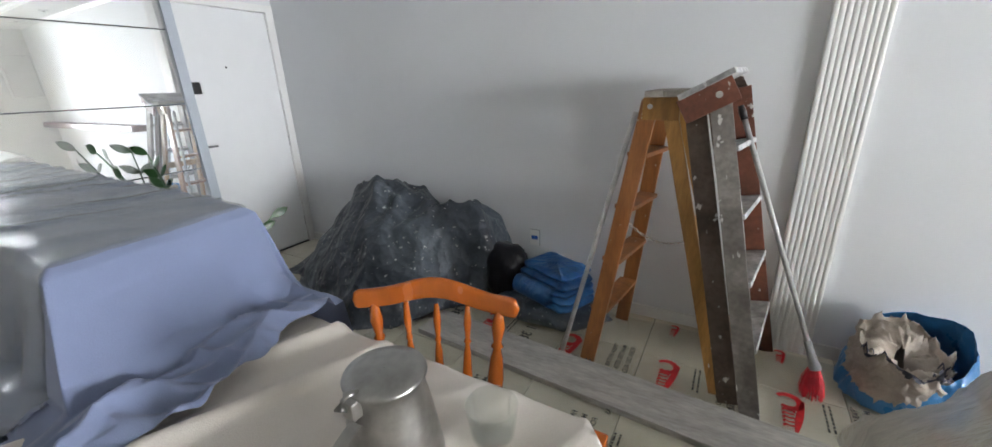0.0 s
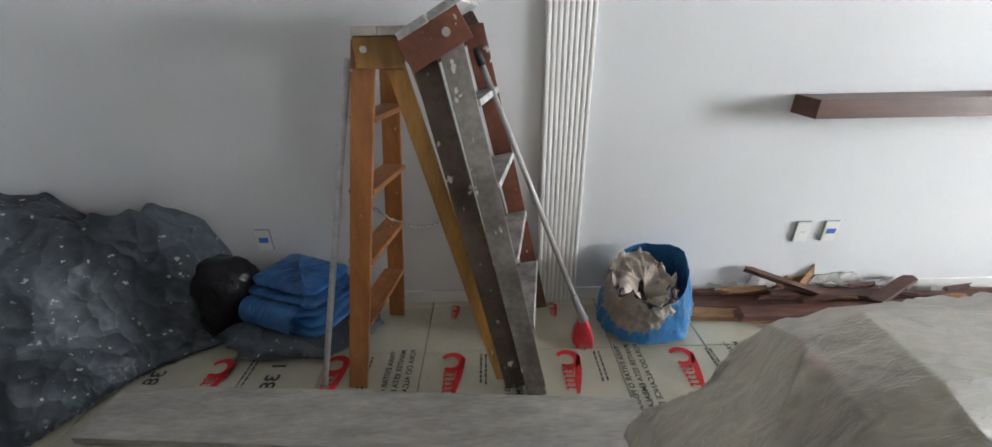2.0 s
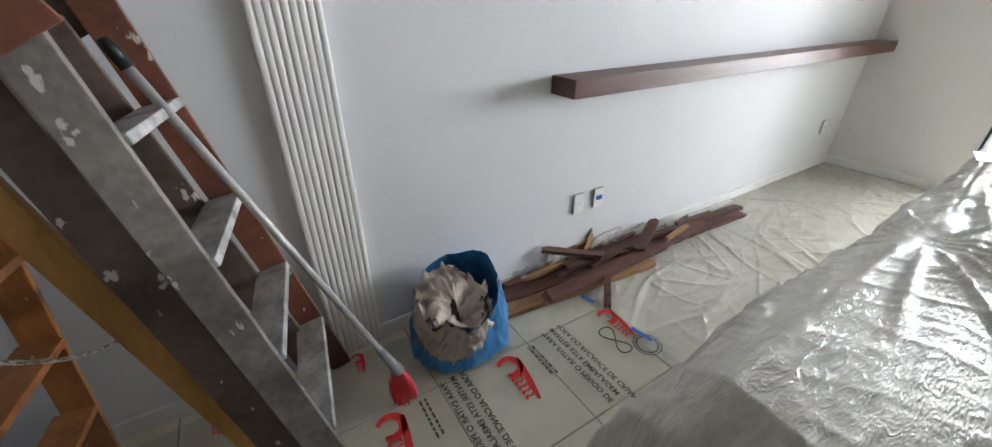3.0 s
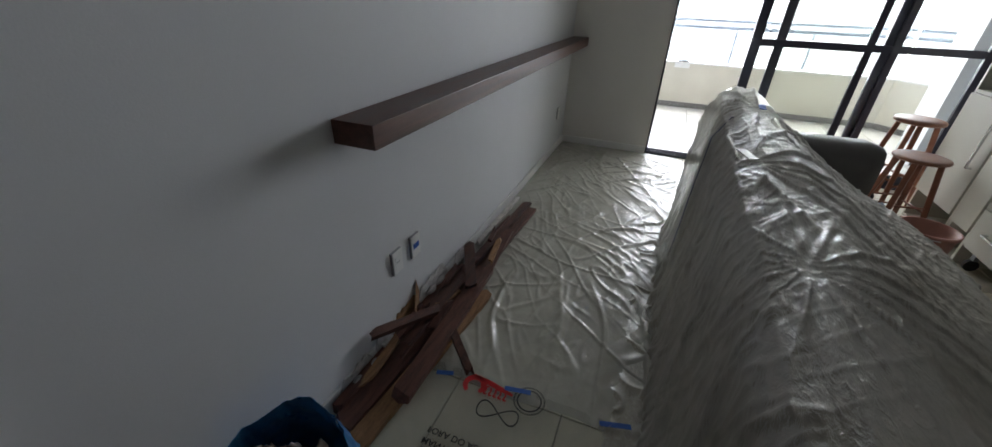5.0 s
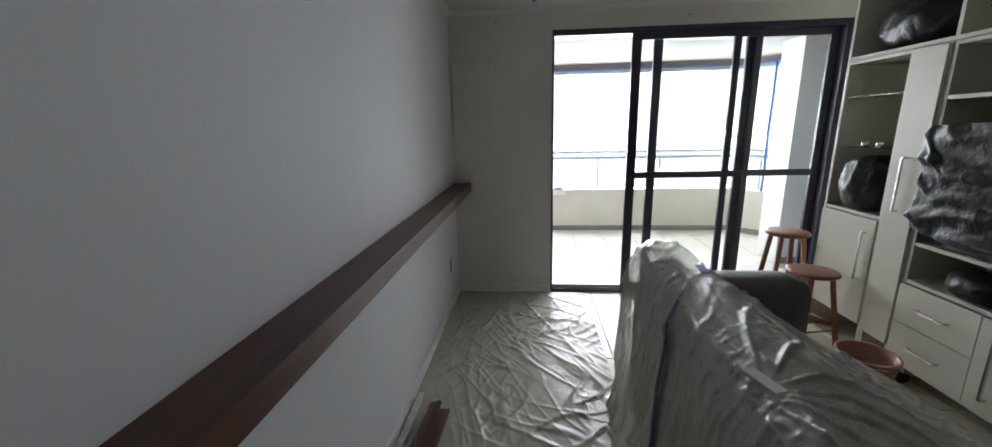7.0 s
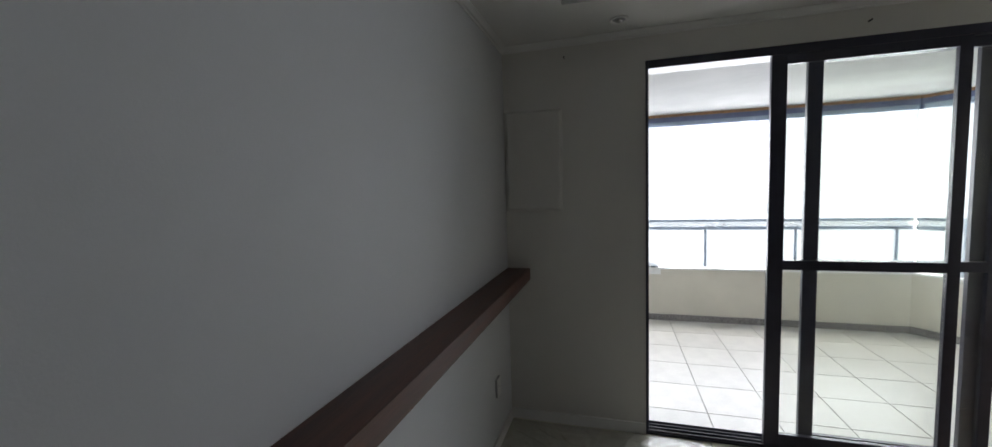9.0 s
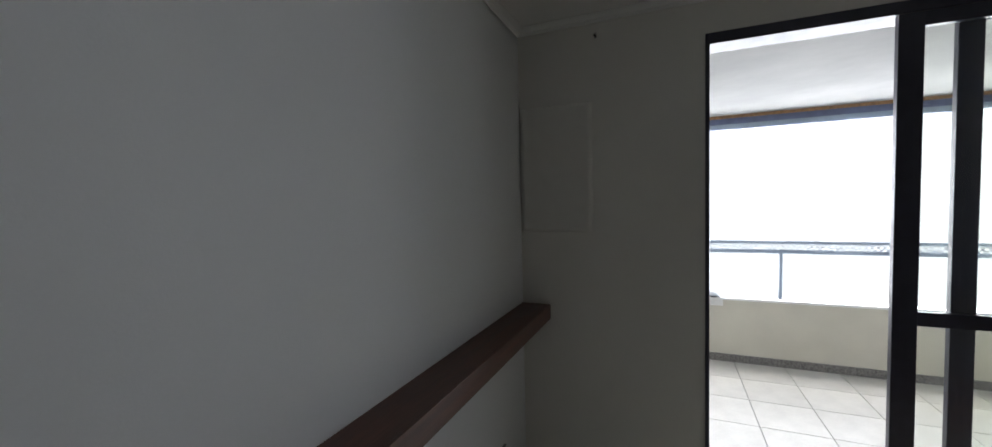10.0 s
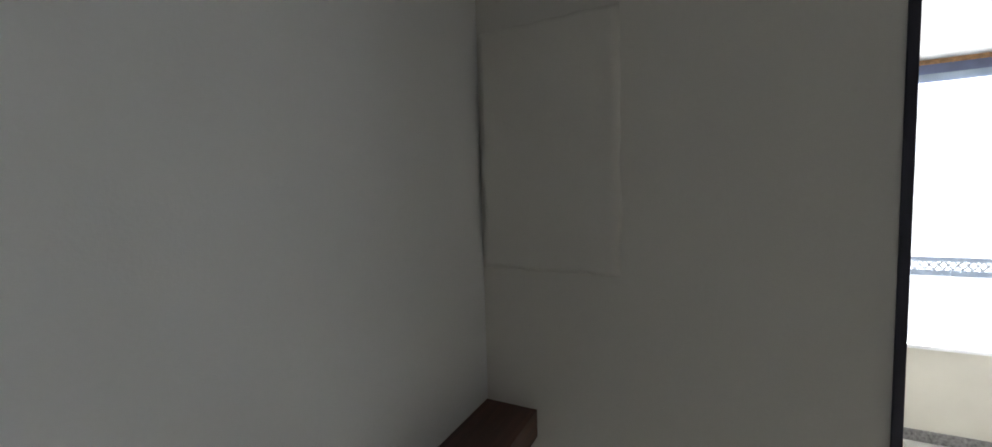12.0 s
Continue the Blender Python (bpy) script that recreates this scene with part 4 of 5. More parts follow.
def sack_place(u, v):
    a = 2 * math.pi * u
    prof = lerp_path(((0, 0.15), (0.55, 0.165), (0.8, 0.152), (0.9, 0.12), (1.0, 0.02)), v)[0]
    r = prof * (1 + 0.10 * nz(math.cos(a) * 2.5, math.sin(a) * 2.5, v * 4) + 0.10 * crease(math.cos(a) * 1.5, math.sin(a) * 1.5 + v * 2, 2.5, 8) - 0.06 * crease(math.cos(a), math.sin(a) + v, 5, 4))
    z = lerp_path(((0, 0.02), (0.55, 0.27), (0.78, 0.35), (0.84, 0.315), (0.92, 0.33), (1.0, 0.30)), v)[0]
    z += -0.08 * v + (0.035 * nz(math.cos(a) * 1.8, math.sin(a) * 1.8, 4) + 0.045 * crease(r * 5 * math.cos(a), r * 5 * math.sin(a), 2.2, 6) + 0.03 * (1 - abs(math.cos(a + 0.6)))) * min(1, v * 1.4) + (0.05 * math.sin(a) if v > 0.5 else 0.1 * v * math.sin(a))
    z -= 0.07 * v * max(0.0, math.cos(a))
    return (r * 0.93 * math.cos(a) - 0.050, r * 0.93 * math.sin(a) - 0.030 - 0.032 * v, z + 0.02 * v)


part("paper_sack", grid(96, 44, sack_place), PAPER, bag, "crumpled brown paper cement sack", smooth=True)
bm = grid(30, 12, lambda u, v: tuple(Vector(sack_place(0.55 + 0.45 * u, 0.70 + 0.20 * v)) * 1.0 + Vector((0, -0.003, 0.004)) + Vector((math.cos(2 * math.pi * (0.62 + 0.33 * u)), math.sin(2 * math.pi * (0.62 + 0.33 * u)), 0)) * 0.003), lambda u, v: nz(u * 6, v * 4, 2) > -0.15)
part("printed_band", bm, PAPERDARK, bag, "dark printed band of the sack", smooth=True)

# ---- broken wood along the wall ----
def stick(p, q, w, d, label="splintered brown board piece lying by the wall", material=None, side=(0, 0, 1), seed=0):
    rnd = random.Random(seed)
    bm = bmesh.new()
    p, q = Vector(p), Vector(q)
    along = (q - p).normalized()
    s = Vector(side)
    across = along.cross(s).normalized()
    up = across.cross(along).normalized()
    rings = []
    n = 8
    for i in range(n + 1):
        c = p + (q - p) * i / n
        jag = 0.03 if i in (0, n) else 0.0
        ring = []
        for a, b in ((-1, -1), (0, -1), (1, -1), (1, 1), (0, 1), (-1, 1)):
            ring.append(bm.verts.new(c + across * (a * w / 2 + rnd.uniform(-1, 1) * w * 0.035) + up * (b * d / 2 + rnd.uniform(-1, 1) * d * 0.06) + along * rnd.uniform(-jag, jag)))
        rings.append(ring)
    for lo, hi in zip(rings, rings[1:]):
        for k in range(6):
            j = (k + 1) % 6
            bm.faces.new((lo[k], lo[j], hi[j], hi[k]))
    bm.faces.new(list(reversed(rings[0])))
    bm.faces.new(rings[-1])
    bmesh.ops.recalc_face_normals(bm, faces=bm.faces)
    ob = part("wood_scrap", bm, material or DEBRIS)
    return tagged(ob, label, "wood scrap", "broken wood by the wall")


stick((0.62, -0.10, 0.018), (2.62, -0.205, 0.018), 0.10, 0.03, seed=1)
stick((0.55, -0.185, 0.018), (1.55, -0.285, 0.018), 0.085, 0.028, material=DEBRIS_LIGHT, label="raw split brown board lying by the wall", seed=2)
stick((0.80, -0.245, 0.05), (1.72, -0.225, 0.06), 0.085, 0.028, seed=3)
stick((1.30, -0.10, 0.055), (2.66, -0.17, 0.048), 0.055, 0.03, seed=4)
stick((1.02, -0.13, 0.085), (1.66, -0.16, 0.08), 0.05, 0.028, seed=5)
stick((0.66, -0.04, 0.03), (1.7, -0.05, 0.03), 0.04, 0.05, seed=6)
stick((0.93, -0.035, 0.185), (1.26, -0.165, 0.105), 0.05, 0.022, "short dark splintered wood piece propped on other boards", seed=7)
stick((1.50, -0.225, 0.10), (1.83, -0.06, 0.115), 0.06, 0.025, "short brown board piece lying across other boards", seed=8)
stick((1.20, -0.27, 0.055), (1.04, -0.435, 0.015), 0.035, 0.025, "short brown stick on the floor film", seed=9)
stick((1.55, -0.24, 0.055), (2.2, -0.185, 0.055), 0.06, 0.02, seed=10)
rnd = random.Random(21)
for i in range(9):
    x = 0.9 + 0.16 * i
    y = -0.06 - 0.16 * rnd.random()
    a = rnd.uniform(-0.5, 0.5)
    ln = rnd.uniform(0.07, 0.16)
    stick((x - ln * math.cos(a), y - 0.4 * ln * math.sin(a), 0.075 + 0.03 * rnd.random()), (x + ln * math.cos(a), y + 0.4 * ln * math.sin(a), 0.08 + 0.03 * rnd.random()), rnd.uniform(0.018, 0.04), rnd.uniform(0.01, 0.02), "small splintered brown wood chip on the boards", DEBRIS if i % 3 else DEBRIS_LIGHT, seed=30 + i)
stick((2.0, -0.04, 0.02), (2.75, -0.05, 0.02), 0.035, 0.02, "pale thin batten against the skirting", material=PLASTER, seed=11)


def lump(x, y, z, r, seed, material=PLASTER, flat=0.6):
    bm = bmesh.new()
    bmesh.ops.create_icosphere(bm, subdivisions=2, radius=r)
    for v in bm.verts:
        k = 1 + 0.35 * nz(v.co.x / r * 1.3 + seed, v.co.y / r * 1.3, v.co.z / r * 1.3)
        v.co = Vector((v.co.x * k * 1.5, v.co.y * k * 0.6, v.co.z * k * flat))
    bmesh.ops.translate(bm, verts=bm.verts, vec=(x, y, z + r * flat * 0.8))
    ob = part("plaster_chunk", bm, material)
    return tagged(ob, "crumbled white plaster chunk by the wall", "plaster chunk", "plaster chunks by the wall")


for i, (x, y, z, r) in enumerate(((0.80, -0.035, 0.05, 0.035), (1.02, -0.03, 0.055, 0.05), (1.14, -0.03, 0.05, 0.045), (1.28, -0.035, 0.055, 0.04), (1.42, -0.03, 0.06, 0.055), (1.52, -0.03, 0.055, 0.05), (0.90, -0.04, 0.05, 0.03))):
    lump(x, y, z - 0.01, r * 0.55, i * 3.1, PLASTER if i not in (2, 3) else DEBRIS)

# broken plaster at the foot of the wall, brown board showing through
def wall_patch(x0, x1, z0, z1, seed, material, y=-0.016, label="flaking white plaster at the foot of the wall"):
    def place(u, v):
        x = x0 + (x1 - x0) * u
        top = z1 + 0.022 * nz(x * 14, seed) + 0.012 * nz(x * 45, seed + 2)
        taper = min(1.0, 7 * u, 7 * (1 - u))
        return (x + 0.008 * nz(v * 9, seed), y - 0.006 * nz(x * 22, v * 5, seed) - 0.003 * (1 - v), z0 + (top - z0) * v * (0.35 + 0.65 * taper))
    bm = grid(44, 8, place)
    bmesh.ops.solidify(bm, geom=bm.faces[:], thickness=0.006)
    return tagged(part("broken_plaster", bm, material, smooth=False), label, "broken plaster", "broken plaster along the wall")


for x0, x1, z0, z1, seed, m in ((0.72, 0.92, 0.02, 0.10, 1.3, PLASTER), (0.95, 1.13, 0.03, 0.125, 4.1, PLASTER), (1.10, 1.34, 0.02, 0.115, 7.7, DEBRIS_LIGHT), (1.31, 1.62, 0.03, 0.13, 9.2, PLASTER), (1.70, 1.95, 0.02, 0.09, 12.5, PLASTER)):
    wall_patch(x0, x1, z0, z1, seed, m, label="flaking white plaster at the foot of the wall" if m == PLASTER else "torn brown board at the foot of the wall")

# ---- sofa under dust film ----
SX0, SX1 = 0.02, 2.68
sofa = thing("sofa", "dark taupe sofa with grey leather arm under creased clear dust film", "sofa")
back_top = ((0.0, 0.86), (0.6, 0.90), (1.6, 0.93), (2.3, 0.97), (2.6, 0.96))
bm = grid(40, 24, lambda u, v: (SX0 + 0.16 + (SX1 - SX0 - 0.16) * u, -1.27 - 0.30 * (1 - math.cos(math.pi * v)) / 2, 0.08 + (lerp_path(back_top, (SX1 - SX0) * u)[0] - 0.10) * math.sin(math.pi * v) ** 0.22))
part("backrest", bm, SOFAMAT, sofa, smooth=True)
for k in range(3):
    xa = SX0 + 0.12 + k * 0.80
    part("seat_cushion", box(xa, xa + 0.785, -2.22, -1.58, 0.26, 0.50, 0.05), SOFAMAT, sofa, smooth=True)
for k in range(3):
    xa = SX0 + 0.26 + k * 0.77
    part("back_cushion", beam((xa + 0.38, -1.66, 0.50), (xa + 0.38, -1.54, 0.79), 0.74, 0.17, (0, 1, 0.4), 0.045), SOFAMAT, sofa, smooth=True)
part("base", box(SX0 + 0.05, SX1 - 0.03, -2.20, -1.30, 0.05, 0.26, 0.02), SOFAMAT, sofa)
part("armrest", box(SX0 + 0.13, SX0 + 0.30, -2.20, -1.40, 0.05, 0.57, 0.05), SOFAMAT, sofa, smooth=True)
part("far_armrest", box(2.76, 3.04, -2.24, -1.46, 0.05, 0.77, 0.10), LEATHER, sofa, "grey leather armrest", smooth=True)


def profile(v):
    rows = ((0, -1.05, 0.010), (0.03, -1.12, 0.014), (0.06, -1.165, 0.04), (0.10, -1.19, 0.14), (0.34, -1.235, 0.84), (0.38, -1.265, 0.92), (0.42, -1.33, 0.955), (0.47, -1.47, 0.945), (0.51, -1.60, 0.885), (0.60, -1.80, 0.765), (0.65, -1.92, 0.69), (0.76, -2.18, 0.57), (0.80, -2.29, 0.49), (0.93, -2.34, 0.06), (1.0, -2.46, 0.010))
    return lerp_path(rows, v)


def cover(u, v):
    rows = ((0, -0.16, 0.0), (0.02, -0.12, 0.02), (0.04, -0.13, 0.35), (0.07, -0.11, 0.62), (0.085, -0.06, 0.685), (0.105, 0.03, 0.80), (0.125, 0.08, 0.93), (0.16, 0.18, 0.985), (0.6, 1.62, 1.01), (0.84, 2.43, 1.075), (0.865, 2.58, 1.10), (0.885, 2.68, 1.075), (0.90, 2.72, 0.95), (0.985, 2.75, 0.05), (1.0, 2.85, 0.0))
    x, k = lerp_path(rows, u)
    y, z = profile(v)
    front = min(1, max(0, (x - 2.2) / 0.5))
    y0 = y
    low = min(1, max(0, (-1.42 - y) / 0.35))
    k = k + (min(k, 1 - 0.12 * front) - k) * low
    zz = z * k
    # folds hanging down the upright faces, pulled creases along the top
    drop = 1 - min(1, zz / 0.95)
    f = crease(x * 1.0, zz * 0.25, 5.0, 2) * 0.022 + crease(x * 1.3 + 0.2 * zz, zz * 0.3, 11.0, 6) * 0.010
    if v < 0.40:
        y -= -f * (1.0) * (0.5 + drop) + 0.02 * nz(x * 2.5, zz * 2, 3)
        y -= 0.0
    elif v > 0.78:
        y -= f * (0.5 + drop)
    if u < 0.13 or u > 0.88:
        g = crease(y * 1.2, zz * 0.3, 5.0, 4) * 0.025
        x += -g if u < 0.5 else g
    # creases that gather at two pinched places
    for cx, cy, rad in ((1.55, -1.29, 1.0), (2.28, -1.42, 0.8), (0.9, -1.35, 0.5)):
        dx, dy = x - cx, y0 - cy
        dist = math.hypot(dx, dy)
        if dist < rad and zz > 0.35:
            ang = math.atan2(dy, dx)
            zz += 0.020 * min(1, dist * 6) * (1 - dist / rad) * max(0.0, 1 - 2.5 * abs(math.sin(ang * 7.5 + 1.2 * nz(x * 2, y * 2, 1)))) - 0.010 * math.exp(-dist * 20)
    calm = 0.3 + 0.7 * min(1, max(0, (x - 0.55) / 0.6))
    if zz > 0.3 and v > 0.36:
        s = -(y0 + 1.3) * 1.15
        zz += calm * 0.7 * (0.008 * line_crease(x, s, 4, 0.75, 11, 7) + 0.008 * line_crease(x, s, 6, 0.45, 13, 7) + 0.008 * line_crease(x, s, 7, -0.3, 17, 7) + 0.008 * line_crease(x, s, 11, 0.6, 19, 7) + 0.007 * line_crease(x, s, 13, 1.0, 23, 7) + 0.006 * line_crease(x, s, 18, 0.1, 29, 7) + 0.006 * line_crease(x, s, 22, -0.7, 31, 7) + 0.005 * line_crease(x, s, 27, 0.9, 37, 6) + 0.004 * line_crease(x, s, 34, 0.4, 41, 6))
    elif zz > 0.05:
        y += 0.010 * line_crease(zz * 0.6, x, 5, 0.12, 3, 7) + 0.008 * line_crease(zz * 0.6, x, 9, -0.1, 5, 7) + 0.006 * line_crease(zz * 0.6, x, 15, 0.05, 8, 7)
    elif zz < 0.05:
        zz = 0.010 + 0.016 * crease(x, y, 6, 3)
    return (x, y, zz)


part("dust_film", grid(600, 380, cover, lambda u, v: not (u > 0.868 - 0.03 * max(0.0, v - 0.47) and v > 0.47)), FILM_SOFA, sofa, "creased clear plastic dust film", smooth=True)
# dark tape lines that hold the film
bm = bmesh.new()
P = [Vector((2.02 + 0.03 * nz(z * 4, 1), -1.175 - 0.06 * z, z)) for z in [0.10 + 0.08 * i for i in range(11)]]
P += [Vector((2.05 + 0.2 * k, -1.27 - 0.16 * k, 0.975 + 0.008 * math.sin(k * 9))) for k in (0.1, 0.4, 0.8, 1.0)]
for a, b in zip(P, P[1:]):
    beam(a + Vector((0, 0.014, 0.008)), b + Vector((0, 0.014, 0.008)), 0.024, 0.002, (0, 1, 0.4), 0, bm)
part("tape_line", bm, DARKTAPE, sofa, "navy tape line holding the film", kind="stuff")
part("white_tape", beam((1.50, -1.30, 0.992), (1.60, -1.27, 0.992), 0.035, 0.003, (0, 0, 1), 0), PLATE, sofa, "small white tape patch")
part("tape_patch", beam((2.22, -1.42, 1.02), (2.32, -1.43, 1.02), 0.03, 0.003, (0, 0, 1), 0), BLUETAPE, sofa, "small blue tape patch")
part("folded_flap", grid(30, 10, lambda u, v: (1.95 + 0.42 * u, -1.95 - 0.055 * v - 0.1 * u, 0.585 + 0.012 * math.sin(u * 9) + 0.015 * v)), DARKTAPE, sofa, "dark blue folded edge on the seat", smooth=True)

# ---- stools ----
def stool(at, turn, tall):
    t = thing("bar_stool", "round reddish-brown wooden bar stool standing by the cabinet", "stool", "bar stools", at=at, turn=turn)
    t.scale = (1, 1, tall)
    part("seat", lathe([(0.02, 0.585), (0.145, 0.585), (0.160, 0.592), (0.163, 0.602), (0.158, 0.612), (0.14, 0.617), (0.01, 0.612)], 40), STOOLWOOD, t, smooth=True)
    for k in range(4):
        a = math.pi / 4 + k * math.pi / 2
        c, s = math.cos(a), math.sin(a)
        part("leg", beam((0.20 * c, 0.20 * s, 0.0), (0.115 * c, 0.115 * s, 0.59), 0.034, 0.034, (-s, c, 0), 0.006), STOOLWOOD, t)
    for k in range(4):
        a, b = math.pi / 4 + k * math.pi / 2, math.pi / 4 + (k + 1) * math.pi / 2
        for z in ((0.16, 0.24) if k % 2 else (0.20,)):
            r = 0.20 - 0.085 * z / 0.59
            part("stretcher", tube([(r * math.cos(a), r * math.sin(a), z), (r * math.cos(b), r * math.sin(b), z)], 0.008, 10), STOOLWOOD, t, smooth=True)
    return t


stool((3.55, -2.735, 0), 12, 0.915)
stool((4.12, -2.88, 0), 30, 1.15)

# ---- bucket ----
bk = thing("bucket", "pinkish plastic bucket standing beside the film-covered sofa", "bucket", at=(2.82, -2.59, 0))
bk.scale = (1.15, 1.15, 1.35)
part("body", lathe([(0.085, 0.0), (0.09, 0.004), (0.118, 0.235), (0.126, 0.238), (0.126, 0.25), (0.114, 0.25), (0.086, 0.01), (0.001, 0.01)], 36, cap=False), PINK, bk, smooth=True)
part("handle", tube([(0.124 * math.cos(a), 0.124 * math.sin(a) , 0.235 + 0.0 * a) for a in [math.pi * k / 14 for k in range(15)]], 0.003, 8), PLATE, bk, "white wire handle")
bx = part("dark_bottle", lathe([(0.035, 0.0), (0.037, 0.01), (0.037, 0.15), (0.012, 0.19), (0.012, 0.22)], 20, (3.78, -2.66)), BLACK, smooth=True)
tagged(bx, "dark plastic bottle standing on the floor by the stools", "bottle")

rag = part("folded_cloth", grid(24, 16, lambda u, v: (6.90 + 0.12 * v, -1.24 + 0.16 * u, 0.657 + 0.035 * math.sin(math.pi * u) * math.sin(math.pi * v) ** 0.5 + 0.012 * crease(u, v, 3, 2))), BAGBLACK, smooth=True)
tagged(rag, "small crumpled dark cloth on the balcony wall", "cloth")
sheet_paper = part("paper_sheet", box(6.925, 6.928, -1.26, -1.05, 0.57, 0.652), PLATE)
tagged(sheet_paper, "white paper hanging over the balcony wall edge", "paper")

# ---- cabinet wall ----
CF, CB = -2.97, -3.41


def cabinet(name, label, x0, x1, z0, z1, shelves, doors, front=CF):
    """A carcass with shelves [(x0, x1, z)] and fronts [(x0, x1, z0, z1, handle)]."""
    t = thing(name, label, "cabinet", at=(x0, CB, z0))
    o = Vector((x0, CB, z0))
    T = 0.022

    def b(nm, xa, xb, ya, yb, za, zb, material=CAB, lb="", bv=0.0015):
        return part(nm, box(xa - o.x, xb - o.x, ya - o.y, yb - o.y, za - o.z, zb - o.z, bv), material, t, lb)

    b("side_panel", x0, x0 + T, CB, front, z0, z1)
    b("side_panel", x1 - T, x1, CB, front, z0, z1)
    b("top_panel", x0 + T, x1 - T, CB, front, z1 - T, z1)
    b("bottom_panel", x0 + T, x1 - T, CB, front, z0, z0 + T)
    b("back_panel", x0 + T, x1 - T, CB, CB + 0.012, z0 + T, z1 - T, CABIN, "beige back panel")
    for xa, xb, z, material in shelves:
        if material == "glass":
            b("glass_shelf", xa + T, xb - T, CB + 0.013, front - 0.03, z, z + 0.008, GLASSY, "clear glass shelf", 0)
        else:
            b("shelf", xa + T, xb - T, CB + 0.013, front - 0.002, z, z + T)
    for xa, xb, za, zb, hd in doors:
        if hd == "drawer":
            front_part = b("drawer_front", xa, xb, front + 0.001, front + 0.019, za, zb)
            cx, cz = (xa + xb) / 2, (za + zb) / 2
            hp = [(cx - 0.085 - o.x, front + 0.019 - o.y, cz - o.z), (cx - 0.085 - o.x, front + 0.047 - o.y, cz - o.z), (cx + 0.085 - o.x, front + 0.047 - o.y, cz - o.z), (cx + 0.085 - o.x, front + 0.019 - o.y, cz - o.z)]
        else:
            front_part = b("cabinet_door", xa, xb, front + 0.001, front + 0.019, za, zb)
            hx, hz = hd
            hp = [(hx - o.x, front + 0.019 - o.y, hz - 0.16 - o.z), (hx - o.x, front + 0.049 - o.y, hz - 0.16 - o.z), (hx - o.x, front + 0.049 - o.y, hz + 0.16 - o.z), (hx - o.x, front + 0.019 - o.y, hz + 0.16 - o.z)]
        bm = bmesh.new()
        for a, c in zip(hp, hp[1:]):
            beam(a, c, 0.012, 0.012, (0, 0, 1) if hd == "drawer" else (1, 0, 0), 0.001, bm)
        part("handle", bm, CHROME, front_part, "brushed metal bar handle")
    return t


GLASSY = glass_mat("glass_shelf", (0.80, 0.88, 0.84))
cabinet("display_cabinet", "cream display cabinet with glass shelves over a lower door", 3.36, 3.88, 0.0, 2.0,
        [(3.36, 3.88, 0.965, "wood"), (3.36, 3.88, 1.415, "glass"), (3.36, 3.88, 1.755, "glass")], [(3.372, 3.865, 0.24, 0.962, (3.435, 0.71))])
cabinet("tall_cupboard", "narrow cream tall cupboard with one long door", 3.135, 3.357, 0.0, 2.0, [], [(3.142, 3.350, 0.22, 1.99, (3.245, 1.215))])
cabinet("top_cabinet", "cream open top cabinet reaching to the ceiling", 2.02, 3.88, 2.004, 2.46, [], [])
part("divider", box(3.115, 3.137, CB, CF, 2.026, 2.438), CAB).parent = bpy.data.objects["top_cabinet"]
bpy.data.objects["divider"].location = (-2.02, -CB, -2.004)
tvc = cabinet("media_cabinet", "cream media cabinet on casters with open bays over drawers", 1.90, 3.13, 0.135, 2.0,
              [(1.90, 3.13, 0.645, "wood"), (1.90, 3.13, 0.875, "wood"), (1.90, 3.13, 1.70, "wood")],
              [(2.665, 3.12, 0.405, 0.640, "drawer"), (2.665, 3.12, 0.16, 0.400, "drawer"), (1.91, 2.660, 0.16, 0.64, (2.56, 0.40))])
for x in (1.97, 3.06):
    for y in (CB + 0.07, CF - 0.05):
        c = part("caster", tube([(x - 1.90 - 0.012, y - CB, -0.097), (x - 1.90 + 0.012, y - CB, -0.097)], 0.038, 20), BLACK, tvc, "black caster wheel", smooth=False)
        part("caster_fork", box(x - 1.90 - 0.018, x - 1.90 + 0.018, y - CB - 0.012, y - CB + 0.012, -0.062, -0.001, 0.002), PLATEGREY, tvc, "grey caster fork")

sack("wrapped_device", "rounded device wrapped in shiny black bin bag on the cabinet shelf", (3.60, -3.06, 0.988), 0.20, 0.15, 0.38, BAGBLACK, 1.0, category="wrapped device")
sack("wrapped_box", "wide box wrapped in shiny black bin bag on the top shelf", (3.46, -3.14, 2.027), 0.33, 0.17, 0.30, BAGBLACK, 3.0, category="wrapped box")
sack("wrapped_device", "small device wrapped in shiny black bin bag above the drawers", (2.74, -3.05, 0.668), 0.20, 0.12, 0.15, BAGBLACK, 6.0, category="wrapped device")


def tv_place(u, v):
    a = 2 * math.pi * u
    c, s = math.cos(a), math.sin(a)
    e = 0.3
    x = 0.40 * math.copysign(abs(c) ** e, c)
    y = 0.07 * math.copysign(abs(s) ** e, s)
    z = 0.57 * v - 0.10 * (1 - v) * (1 - (x + 0.40) / 0.8)
    k = 1.0 - 0.12 * max(0, v - 0.9) * 10
    w = 1 + 0.06 * nz(c * 2, s * 2, z * 5)
    return (2.69 + x * k * w, -2.945 + y * k * (1 + 0.5 * crease(x * 1.5, z * 1.5, 2.5, 2) + 0.35 * line_crease(x, z, 9, 0.7, 2, 4) + 0.3 * line_crease(x, z, 11, -0.5, 4, 4)), 1.00 + z + 0.03 * nz(x * 4, y * 4, 3) * (1 if 0.1 < v else 0))


